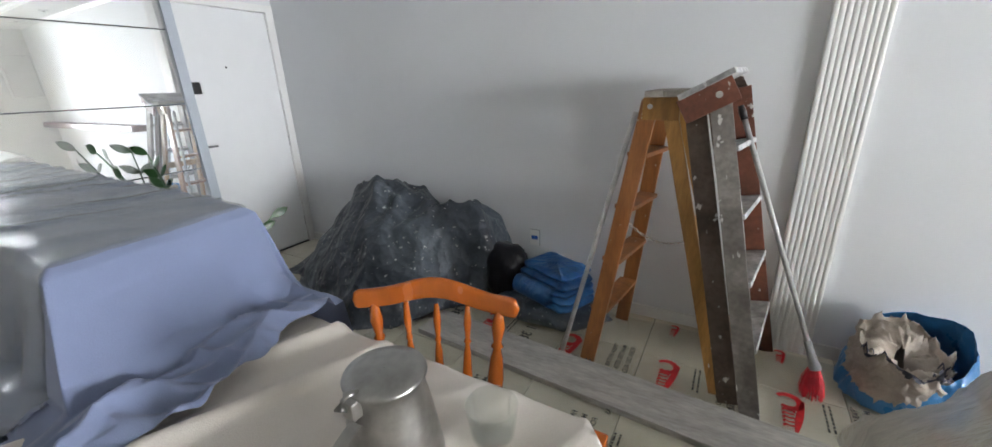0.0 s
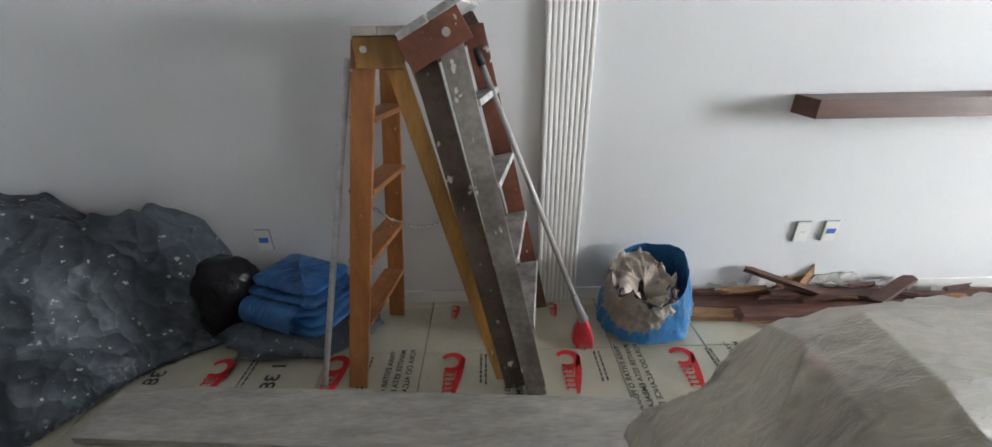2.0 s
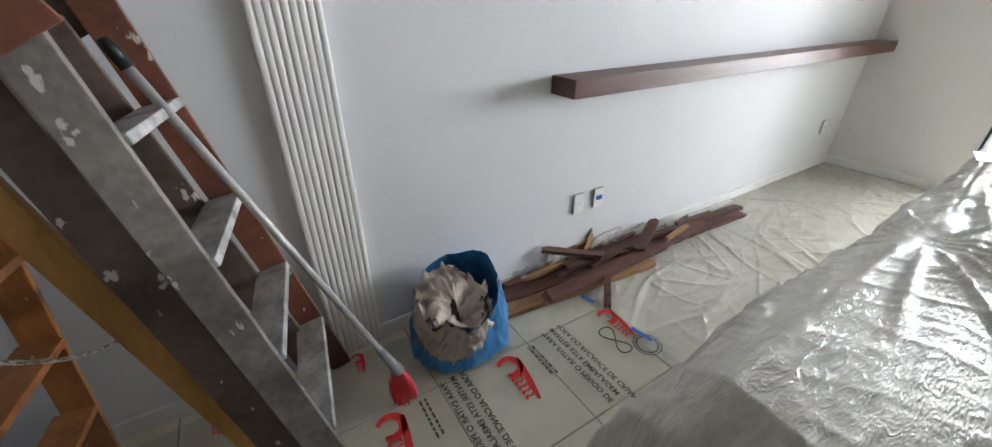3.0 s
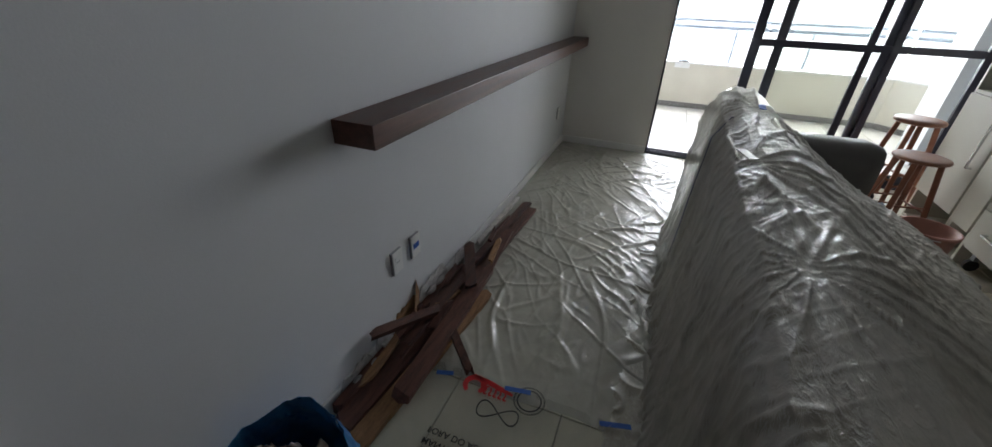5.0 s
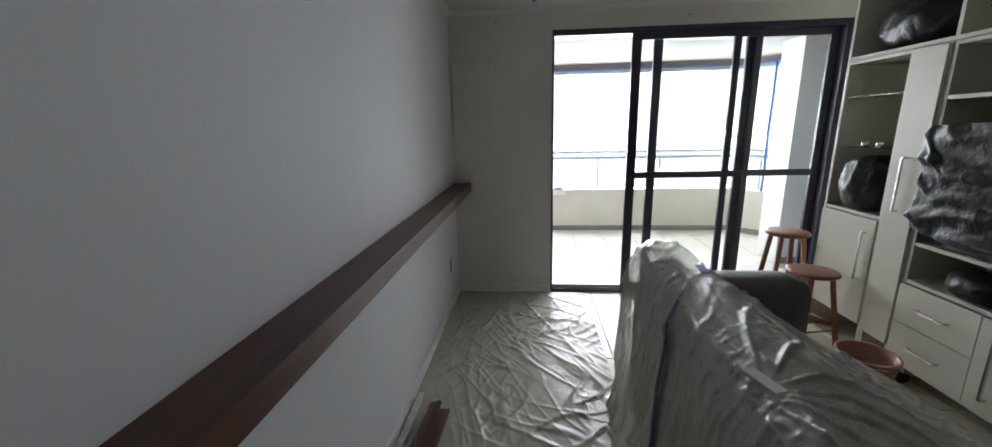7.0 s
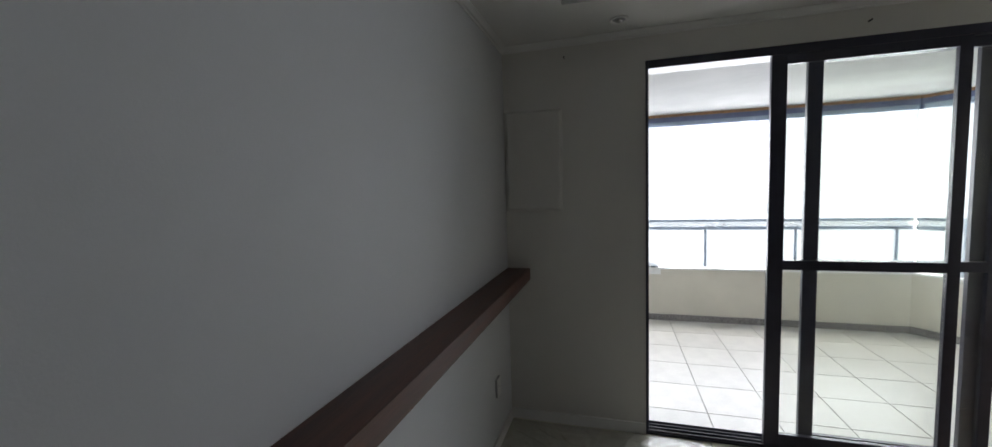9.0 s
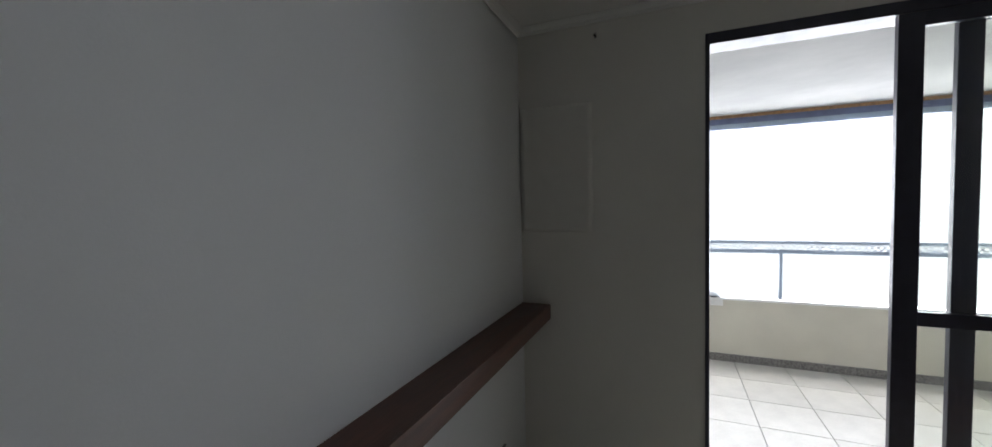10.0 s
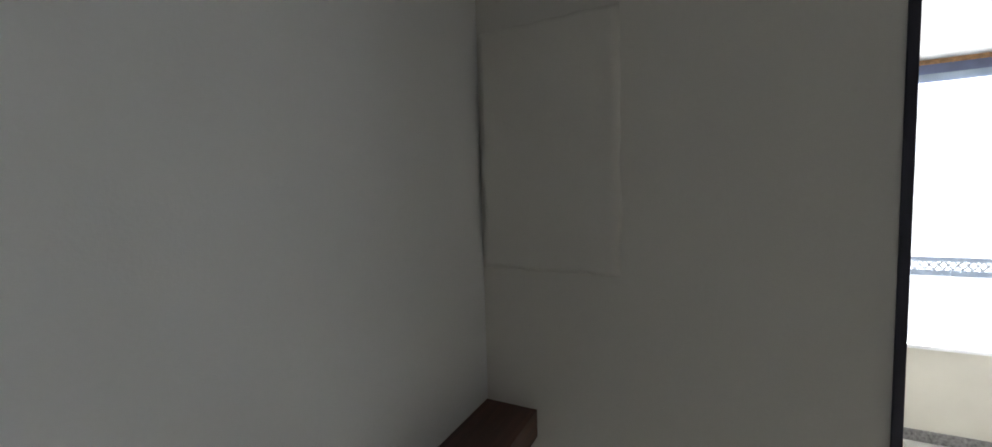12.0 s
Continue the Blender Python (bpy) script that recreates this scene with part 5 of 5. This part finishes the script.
bm = grid(120, 40, tv_place)
tops = [tv_place(i / 60, 1.0) for i in range(60)]
bm.faces.new([bm.verts.new(p) for p in tops])
tv = part("wrapped_television", bm, BAGBLACK, smooth=True)
tagged(tv, "television wrapped in shiny black bin bags in the media cabinet", "wrapped television")
stand = part("tv_stand", box(2.58, 2.98, -3.08, -2.99, 0.898, 0.96, 0.01), BLACK)
tagged(stand, "black television stand on the cabinet shelf", "stand")
for x in (3.52, 3.64):
    g = part("small_glass", lathe([(0.02, 0.0), (0.022, 0.03), (0.02, 0.032)], 16, (x, -3.0)), CHROME, smooth=True)
    g.matrix_world = pose(0, 0, 1.4235)
    tagged(g, "small metal cup on the glass shelf", "cup")

# ---- dining table with its cloths ----
TX0, TX1, TY0, TY1, TZ = -2.60, -0.645, -2.75, -1.762, 0.755
table = thing("dining_table", "rectangular wooden dining table under a cream tablecloth", "table", at=(0, 0, 0))
part("tabletop", box(TX0, TX1 - 0.012, TY0, TY1 - 0.012, 0.715, TZ - 0.004, 0.004), CHAIRWOOD, table)
for x in (TX0 + 0.08, TX1 - 0.10):
    for y in (TY0 + 0.08, TY1 - 0.10):
        part("leg", lathe([(0.025, 0.0), (0.03, 0.2), (0.024, 0.3), (0.036, 0.55), (0.036, 0.715)], 18, (x, y)), CHAIRWOOD, table, smooth=True)


def cloth_profile(s, lo, hi, over, top, drop):
    """Along one axis of a cloth on a table: place and height for s in 0..1."""
    m = 0.16
    if s < m:
        k = 1 - s / m
        return lo - 0.004 - 0.03 * k, top - drop * k
    if s > 1 - m:
        k = (s - 1 + m) / m
        return hi + 0.004 + 0.03 * k, top - drop * k
    return lo + (hi - lo) * (s - m) / (1 - 2 * m), top


def tcloth(u, v):
    x, zx = cloth_profile(u, TX0, TX1, 0, TZ, 0.26)
    y, zy = cloth_profile(v, TY0, TY1, 0, TZ, 0.26)
    z = min(zx, zy) - (0.3 * max(0, TZ - max(zx, zy)))
    drop = TZ - z
    # the corner is cut across by the hanging fold
    if x > TX1 - 0.09 and y > TY1 - 0.09:
        over = (x - TX1 + 0.09) + (y - TY1 + 0.09) - 0.11
        if over > 0:
            x, y = x - over * 0.5, y - over * 0.5
    if drop > 0.01:
        f = 0.028 * math.sin(x * 26 + 2 * nz(x * 3, y * 3)) * drop / 0.26
        if zy < zx:
            y += f if y > -2 else -f
        else:
            x += 0.028 * math.sin(y * 26) * drop / 0.26
    else:
        s = x * 0.93 - y * 0.37
        z += 0.026 * max(0, 1 - abs(math.sin(s * 17 + 1.4 * nz(x * 2, y * 1.2, 2))) * 1.5) * max(0.0, min(1.0, 0.35 + 0.9 * nz(s * 2.0, y * 0.8, 5) + max(0, -1.15 - x) * 1.2)) + 0.006 * line_crease(x, y, 5, 1.2, 3, 5) + 0.002 * nz(x * 9, y * 9)
    return (x, y, z + 0.001)


tc = part("tablecloth", grid(170, 110, tcloth), TCLOTH, smooth=True)
tagged(tc, "cream cotton tablecloth with soft folds laid over the dining table", "tablecloth")

# furniture hidden under a blue-grey sheet
core = part("covered_sideboard", box(-3.14, -2.64, -2.22, -1.74, 0.0, 1.06, 0.03), SOFAMAT)
tagged(core, "furniture hidden under a blue-grey bedsheet", "sideboard")
crate = part("covered_crate", box(-2.57, -1.99, -2.20, -1.79, TZ + 0.004, 1.06, 0.03), SOFAMAT)
tagged(crate, "crate hidden under a blue-grey bedsheet on the dining table", "crate")


def sheet(u, v, lift=0.0):
    X, zx = lerp_path(((0, -3.20, 0.4), (0.1, -3.19, 0.95), (0.14, -3.17, 1.095), (0.48, -1.975, 1.09), (0.50, -1.945, 1.06), (0.76, -1.84, 0.85), (0.80, -1.79, 0.795), (1.0, -1.60, 0.772)), u)
    Y, zy = lerp_path(((0, -2.52, 0.60), (0.12, -2.40, 0.775), (0.17, -2.33, 0.80), (0.30, -2.265, 1.06), (0.32, -2.24, 1.09), (0.80, -1.735, 1.09), (0.83, -1.70, 1.06), (1.0, -1.62, 0.25)), v)
    z = min(zx, zy)
    x, y = X, Y
    front = min(1.0, max(0.0, (u - 0.14) / 0.34))
    x += 0.23 * max(0.0, min(0.56, -1.70 - Y)) * front
    fall = min(1.0, max(0.0, (1.06 - z) / 0.28))
    if u > 0.50 and v < 0.83:
        # shallow upright folds on the fall and gathers where it meets the table
        y += 0.012 * nz(Y * 7, 3.0) * fall
        x += (0.035 * nz(Y * 4.5, z * 1.5, 8) + 0.018 * math.sin(Y * 31 + 3 * nz(Y * 3, 1.0))) * fall
        if u > 0.76:
            k = min(1.0, (u - 0.76) / 0.06)
            z += k * (0.045 * line_crease(x, y, 4.5, 1.2, 6, 4) + 0.035 * line_crease(x, y, 7, 1.9, 9, 4) + 0.022 * line_crease(x, y, 11, 0.7, 12, 4))
            x += 0.05 * nz(Y * 6, 4.0) * k
    elif v < 0.30:
        x += 0.03 * math.sin(x * 14 + 2) * fall
        y += (0.03 * nz(x * 6, z * 2, 5) + 0.015 * math.sin(x * 30)) * fall
        z += 0.03 * line_crease(x, y, 6, 0.2, 4, 4) * fall
    elif v > 0.83:
        y += 0.03 * math.sin(x * 18 + 2 * nz(x * 2, 1)) * (v - 0.83) / 0.17
    z += 0.005 * nz(x * 6, y * 6, 4) + (0.014 * line_crease(x, y, 4, 1.35, 5, 6) + 0.010 * line_crease(x, y, 7, 1.2, 8, 6) if z > 1.0 else 0.0)
    if x > TX0 and y < TY1 + 0.03:
        z = max(z, TZ + 0.012)
    return (x, y, max(z, 0.04) + lift)


bs = part("bedsheet", grid(240, 170, sheet), SHEET, smooth=True)
tagged(bs, "blue-grey bedsheet draped over furniture and onto the tablecloth", "bedsheet")
df = part("dust_film_sheet", grid(120, 90, lambda u, v: sheet(0.02 + 0.47 * u, 0.05 + 0.76 * v, 0.007 + 0.006 * line_crease(u * 2, v, 5, 0.3, 4, 6))), FILM_TOP, smooth=True)
tagged(df, "clear dusty plastic film lying over the blue-grey bedsheet", "plastic film")

# ---- turned wooden chair ----
chair = thing("dining_chair", "honey-varnished wooden dining chair with turned spindle back", "chair", at=(-1.213, -1.652, 0.012), turn=20)
chair.scale = (1, 1, 0.975)


def rail_place(u, v):
    # a bent top rail: rounded section swept along a gentle bow
    x = -0.255 + 0.51 * u
    e = abs(2 * u - 1)
    zc = 0.865 + 0.030 * (1 - e ** 2) - 0.004
    hh = 0.034 * (1 - 0.10 * e) if e < 0.97 else 0.027
    yy = 0.035 * (1 - e ** 2) * 1.0
    a = 2 * math.pi * v
    c, s = math.cos(a), math.sin(a)
    cap = max(0.02, min(1, (1 - e) * 22)) ** 0.5
    wave = 0.010 * math.cos(e * 5.0)
    return (x, yy + 0.014 * math.copysign(abs(c) ** 0.6, c) * cap, zc + wave + hh * math.copysign(abs(s) ** 0.6, s) * cap)


part("top_rail", grid(60, 24, rail_place), CHAIRWOOD, chair, smooth=True)


def spindle(x, y, x2, y2, z0, z1, fat):
    prof = ((0, 0.55), (0.08, 0.7), (0.2, 1.0), (0.42, 1.25), (0.6, 0.95), (0.68, 0.6), (0.70, 0.95), (0.73, 0.6), (0.86, 1.0), (0.95, 0.75), (1, 0.55))
    pts = [(x + (x2 - x) * k, y + (y2 - y) * k, z0 + (z1 - z0) * k) for k, r in prof]
    return tube(pts, [fat * r for k, r in prof], 14)


for k, x in enumerate((-0.195, -0.097, 0.0, 0.097, 0.195)):
    fat = 0.020 if k in (0, 4) else 0.012
    part("post" if k in (0, 4) else "spindle", spindle(x * 0.86, -0.01, x, 0.028 if abs(x) < 0.15 else 0.012, 0.45, 0.848, fat), CHAIRWOOD, chair, smooth=True)
part("seat", box(-0.21, 0.21, -0.40, 0.03, 0.425, 0.455, 0.012), CHAIRWOOD, chair)
for x, y in ((-0.17, -0.36), (0.17, -0.36), (-0.17, 0.0), (0.17, 0.0)):
    part("leg", spindle(x * 1.15, y * 1.05 + (0.02 if y == 0 else 0), x, y, 0.0, 0.426, 0.021), CHAIRWOOD, chair, smooth=True)
for y in (-0.37, 0.01):
    part("stretcher", tube([(-0.185, y, 0.2), (0.185, y, 0.2)], 0.011), CHAIRWOOD, chair, smooth=True)

# ---- jug and tumbler ----
jug = thing("water_jug", "dented aluminium jug with hinged lid and side handle", "jug", at=(-1.005, -2.038, TZ + 0.004), turn=88)
jug.scale = (1.08, 1.08, 1.06)
part("body", lathe([(0.001, 0.0), (0.082, 0.0), (0.088, 0.006), (0.087, 0.03), (0.074, 0.12), (0.064, 0.175), (0.066, 0.19), (0.069, 0.196)], 48, cap=False), PEWTER, jug, smooth=True)
lid = part("lid", lathe([(0.069, 0.194), (0.071, 0.198), (0.069, 0.203), (0.05, 0.207), (0.001, 0.209)], 48, cap=False), PEWTER, jug, smooth=True)
part("handle", grid(30, 8, lambda u, v: (-0.062 - 0.075 * math.sin(math.pi * u) ** 0.7, (v - 0.5) * 0.024, 0.150 - 0.120 * u)), PEWTER, jug, smooth=True)
part("thumb_lever", tube([(-0.058, 0, 0.203), (-0.078, 0, 0.212), (-0.095, 0, 0.198), (-0.082, 0, 0.186)], [0.005, 0.006, 0.006, 0.004], 10), PEWTER, lid, smooth=True)
part("hinge", box(-0.082, -0.062, -0.014, 0.014, 0.166, 0.200, 0.004), PEWTER, jug)
tum = part("glass_tumbler", lathe([(0.001, 0.003), (0.026, 0.003), (0.030, 0.008), (0.0375, 0.085), (0.0385, 0.088), (0.0395, 0.085), (0.033, 0.006), (0.029, 0.0), (0.001, 0.0)], 40, (0, 0), cap=False), TUMBLER, smooth=True)
tum.matrix_world = pose(-0.870, -1.894, TZ + 0.004)
tum.scale = (1.4, 1.4, 0.92)
tagged(tum, "clear glass tumbler, empty, on the cream tablecloth", "tumbler")

# ---- plant behind the covered furniture ----
plant = thing("potted_plant", "dark green potted plant with arching stems behind covered furniture", "plant", at=(-2.97, -1.47, 0))
part("pot", lathe([(0.10, 0.0), (0.11, 0.01), (0.13, 0.27), (0.135, 0.28), (0.125, 0.28), (0.12, 0.25), (0.001, 0.25)], 28, cap=False), PLATEGREY, plant, "grey plant pot", smooth=True)
rnd = random.Random(11)
for k in range(4):
    a = (-1.9, -1.3, -2.6, 0)[k]
    reach, hgt = (0.30, 0.14, 0.16, 0)[k], (0.98, 0.90, 0.94, 0)[k]
    if k == 3:
        a, reach, hgt = 0.25, 0.50, 0.62
    pts = [Vector((math.cos(a) * reach * (s ** 1.6), math.sin(a) * reach * (s ** 1.6), 0.24 + hgt * s)) for s in [i / 8 for i in range(9)]]
    part("stem", tube(pts, [0.009 - 0.0007 * i for i in range(9)], 7), LEAF, plant, smooth=True)
    for i in range(4, 9):
        for sg in ((-1, 1) if i % 2 else (1,)):
            base = pts[i]
            tang = (pts[i] - pts[i - 1]).normalized()
            out = (Vector((-math.sin(a), math.cos(a), 0)) * sg + tang * 0.6 + Vector((0, 0, 0.1 * rnd.random()))).normalized()
            wide = out.cross(tang).normalized().cross(out) * 0.5 + Vector((0, 0, 0.2))
            wide = out.cross(Vector((math.cos(a), math.sin(a), 0.4))).normalized()
            bm = bmesh.new()
            Lf = 0.092
            rows = [(0, 0.004), (0.25, 0.018), (0.55, 0.0215), (0.8, 0.014), (1, 0.001)]
            L1 = [bm.verts.new(base + out * Lf * q + wide * w2) for q, w2 in rows]
            R1 = [bm.verts.new(base + out * Lf * q - wide * w2) for q, w2 in rows]
            M1 = [bm.verts.new(base + out * Lf * q - out.cross(wide) * 0.004) for q, w2 in rows]
            for j in range(4):
                bm.faces.new((L1[j], L1[j + 1], M1[j + 1], M1[j]))
                bm.faces.new((M1[j], M1[j + 1], R1[j + 1], R1[j]))
            part("leaf", bm, LEAF, plant, smooth=True)

# ---- films on the floor ----
def milky(u, v):
    x, y = 1.0 + 3.42 * u, -1.25 + 1.235 * v
    a = 0.014 * line_crease(x, y, 4, 0.25, 1) + 0.012 * line_crease(x, y, 6, -0.7, 5) + 0.010 * line_crease(x, y, 5, 1.1, 7) + 0.007 * line_crease(x, y, 11, 0.6, 9, 7) + 0.006 * line_crease(x, y, 12, -0.2, 12, 7)
    rim = min(1, u * 14, (1 - u) * 14, (1 - v) * 10)
    return (x + 0.02 * nz(y * 4, 3) * (1 - u), y, 0.004 + (a + 0.003 * (1 + nz(x * 6, y * 6))) * (0.3 + 0.7 * rim))


f1 = part("floor_film", grid(400, 150, milky), FILM_MILKY, smooth=True)
tagged(f1, "creased milky plastic film taped over the tiled floor", "plastic film")


def clear(u, v):
    x, y = -2.35 + 3.40 * u, -1.40 + 1.33 * v
    y = min(y + 0.03 * nz(x * 2.5, 2), -0.02)
    return (x, y, 0.0035 + 0.007 * line_crease(x, y, 4, 0.4, 3) + 0.006 * line_crease(x, y, 4, -0.8, 6) + 0.002 * (1 + nz(x * 5, y * 5, 1)))


film = thing("printed_floor_film", "clear plastic floor film with red emblems and black warning print", "plastic film")
part("sheet", grid(220, 90, clear), FILM_FLOOR, film, smooth=True)


def text_block(lines, x, y, size, gap, z=0.0135):
    """Mirrored lines of print that run along -y, side by side along x."""
    made = []
    for i, line in enumerate(lines):
        cu = bpy.data.curves.new("printed_text", "FONT")
        cu.body, cu.size = line, size
        cu.offset = size * 0.02
        cu.materials.append(BLACKINK)
        ob = new("printed_text", cu)
        ob.parent = film
        ob.matrix_world = Matrix.Translation((x + i * gap, y, z)) @ Matrix(((0, -1, 0, 0), (-1, 0, 0, 0), (0, 0, 1, 0), (0, 0, 0, 1)))
        made.append(ob)
    return made


WARN = ["\u201cPARA EVITAR O PERIGO DE", "MANTER ESTA EMBALAGEM", "FORA DO ALCANCE DE CRIAN\u00c7AS"]


def emblem(x, y, s=1.0):
    """A red swoosh over a slanted word shape, drawn plainly."""
    bm = bmesh.new()
    z = 0.0135

    def ribbon(pts, w):
        n = len(pts)
        L, R = [], []
        for i, p in enumerate(pts):
            a, b = pts[max(0, i - 1)], pts[min(n - 1, i + 1)]
            d = Vector((b[0] - a[0], b[1] - a[1])).normalized()
            ww = w[i] / 2
            L.append(bm.verts.new((x + s * (p[0] - d.y * ww), y + s * (p[1] + d.x * ww), z)))
            R.append(bm.verts.new((x + s * (p[0] + d.y * ww), y + s * (p[1] - d.x * ww), z)))
        for i in range(n - 1):
            bm.faces.new((L[i], R[i], R[i + 1], L[i + 1]))

    arc = [(0.045 * math.cos(t) - 0.01, 0.045 * math.sin(t) - 0.045) for t in [2.6 - 0.42 * i for i in range(12)]]
    ribbon(arc, [0.018 + 0.012 * math.sin(i / 11 * 3.14) for i in range(12)])
    ribbon([(0.045 - 0.004 * i, -0.02 - 0.021 * i) for i in range(11)], [0.012 + 0.016 * math.sin(i / 10 * 3.1) for i in range(11)])
    for i in range(6):
        yy = -0.075 - 0.024 * i
        ribbon([(-0.034, yy), (-0.012, yy - 0.006), (0.006, yy)], [0.010, 0.008, 0.010])
        ribbon([(-0.034, yy), (-0.034, yy - 0.016)], [0.009, 0.009])
        if i % 2:
            ribbon([(0.006, yy), (0.006, yy - 0.016)], [0.009, 0.009])
    return part("red_emblem", bm, REDINK, film, "red printed emblem", kind="stuff")


def bars(x, y, n, length, seed):
    bm = bmesh.new()
    rnd = random.Random(seed)
    for i in range(n):
        s = 0.0
        while s < length:
            w = rnd.uniform(0.008, 0.03)
            xx = x + i * 0.022
            vs = [bm.verts.new(p) for p in ((xx, y - s, 0.0135), (xx, y - s - w, 0.0135), (xx + 0.009, y - s - w, 0.0135), (xx + 0.009, y - s, 0.0135))]
            bm.faces.new(vs)
            s += w + 0.006
    return part("small_print", bm, BLACKINK, film, "illegible small print", kind="stuff")


for row, y in enumerate((-0.42, -1.02, -0.03)):
    for k in range(-4, 3):
        x = -0.12 + 0.53 * k + (0.0 if row == 0 else 0.09 if row == 1 else -0.02)
        if x > 0.9 or x < -1.9 or (row == 2 and (x < -1 or x > 0.4)):
            continue
        if row == 2:
            emblem(x, y - 0.04, 0.5)
            continue
        emblem(x, y - 0.02, 1.05 if row == 0 else 0.5)
        bars(x + (0.12 if row == 0 else 0.30), y - 0.02, 2, 0.17 if row == 0 else 0.09, k + row * 10)
        if row == 0 and k >= -2:
            text_block(WARN, x + 0.25, y + 0.02, 0.035, 0.047)
        elif row == 1:
            text_block(["PARA EVITAR", "MANTER ESTA", "FORA DO ALC"], x + 0.12, y + 0.02, 0.035, 0.047)
text_block(["1 38"], -1.95, -0.42, 0.09, 0.09)
text_block(["1 38"], -1.42, -0.46, 0.09, 0.09)

# tape pieces and a loop of cord at the seam
for x, y, w, turn in ((0.99, -0.34, 0.075, -72), (1.03, -0.66, 0.11, -80), (1.03, -1.06, 0.12, -75), (0.02, -1.05, 0.06, -85)):
    tp = part("tape_piece", box(-w / 2, w / 2, -0.011, 0.011, 0.0, 0.0012), BLUETAPE)
    tp.matrix_world = pose(x, y, 0.024, 0, 0, turn)
    tagged(tp, "short piece of blue masking tape on the floor film", "tape", "tape pieces on the film")
emb = emblem(1.0, -0.44, 0.9)
cord = part("cord_loop", tube([(0.90 + 0.035 * math.sin(2 * t), -0.62 + 0.085 * math.cos(t), 0.022 + 0.004 * math.sin(t)) for t in [2 * math.pi * i / 60 for i in range(60)]], 0.0028, 8, closed=True), BLACK, smooth=True)
tagged(cord, "thin black cord twisted in a figure eight on the floor film", "cord")
seal = part("round_seal", bmesh.new(), BLACKINK, film, "round black printed seal")
bm = bmesh.new()
for i in range(48):
    a0, a1 = 2 * math.pi * i / 48, 2 * math.pi * (i + 0.7) / 48
    for r0, r1 in ((0.045, 0.052), (0.058, 0.066)):
        b1 = 2 * math.pi * (i + 1) / 48 if r0 < 0.05 else a1
        vs = [bm.verts.new((1.0 + r * math.cos(a), -0.72 + r * math.sin(a), 0.025)) for r, a in ((r0, a0), (r1, a0), (r1, b1), (r0, b1))]
        bm.faces.new(vs)
bm.to_mesh(seal.data)
bm.free()

# ---- floor tiles, each its own piece ----
def tiles(parent_name, label, x0, x1, y0, y1, ox, oy, size, top, material, skip=None):
    holder = bpy.data.objects[parent_name]
    gap = 0.0022
    cache = {}
    i0, i1 = math.floor((x0 - ox) / size), math.ceil((x1 - ox) / size)
    j0, j1 = math.floor((y0 - oy) / size), math.ceil((y1 - oy) / size)
    for i in range(i0, i1):
        for j in range(j0, j1):
            xa, xb = max(x0, ox + i * size + gap), min(x1, ox + (i + 1) * size - gap)
            ya, yb = max(y0, oy + j * size + gap), min(y1, oy + (j + 1) * size - gap)
            if xb - xa < 0.01 or yb - ya < 0.01 or (skip and skip((xa + xb) / 2, (ya + yb) / 2)):
                continue
            key = (round(xb - xa, 4), round(yb - ya, 4))
            if key not in cache:
                w, d = (xb - xa) / 2, (yb - ya) / 2
                bm = box(-w, w, -d, d, -0.009, 0.0)
                for v in bm.verts:
                    if v.co.z > -0.001:
                        v.co.x *= 1 - 0.0012 / w
                        v.co.y *= 1 - 0.0012 / d
                cache[key] = finish(bm, "tile", material)
            ob = new("tile", cache[key])
            ob.parent = holder
            ob.location = ((xa + xb) / 2, (ya + yb) / 2, top)


tiles("floor", "", X0, X1, YB, -0.001, -0.797, -0.405, 0.45, 0.0, TILE)
tiles("balcony_floor", "", X1 + 0.142, BX - 0.002, -5.19, -0.002, 5.24, -1.36, 0.43, -0.002, BTILE, lambda x, y: x + y < 0.0 and (x - 6.15) > 0 and (y < -3.72 - (BX - x) * 0.91 - 0.2))
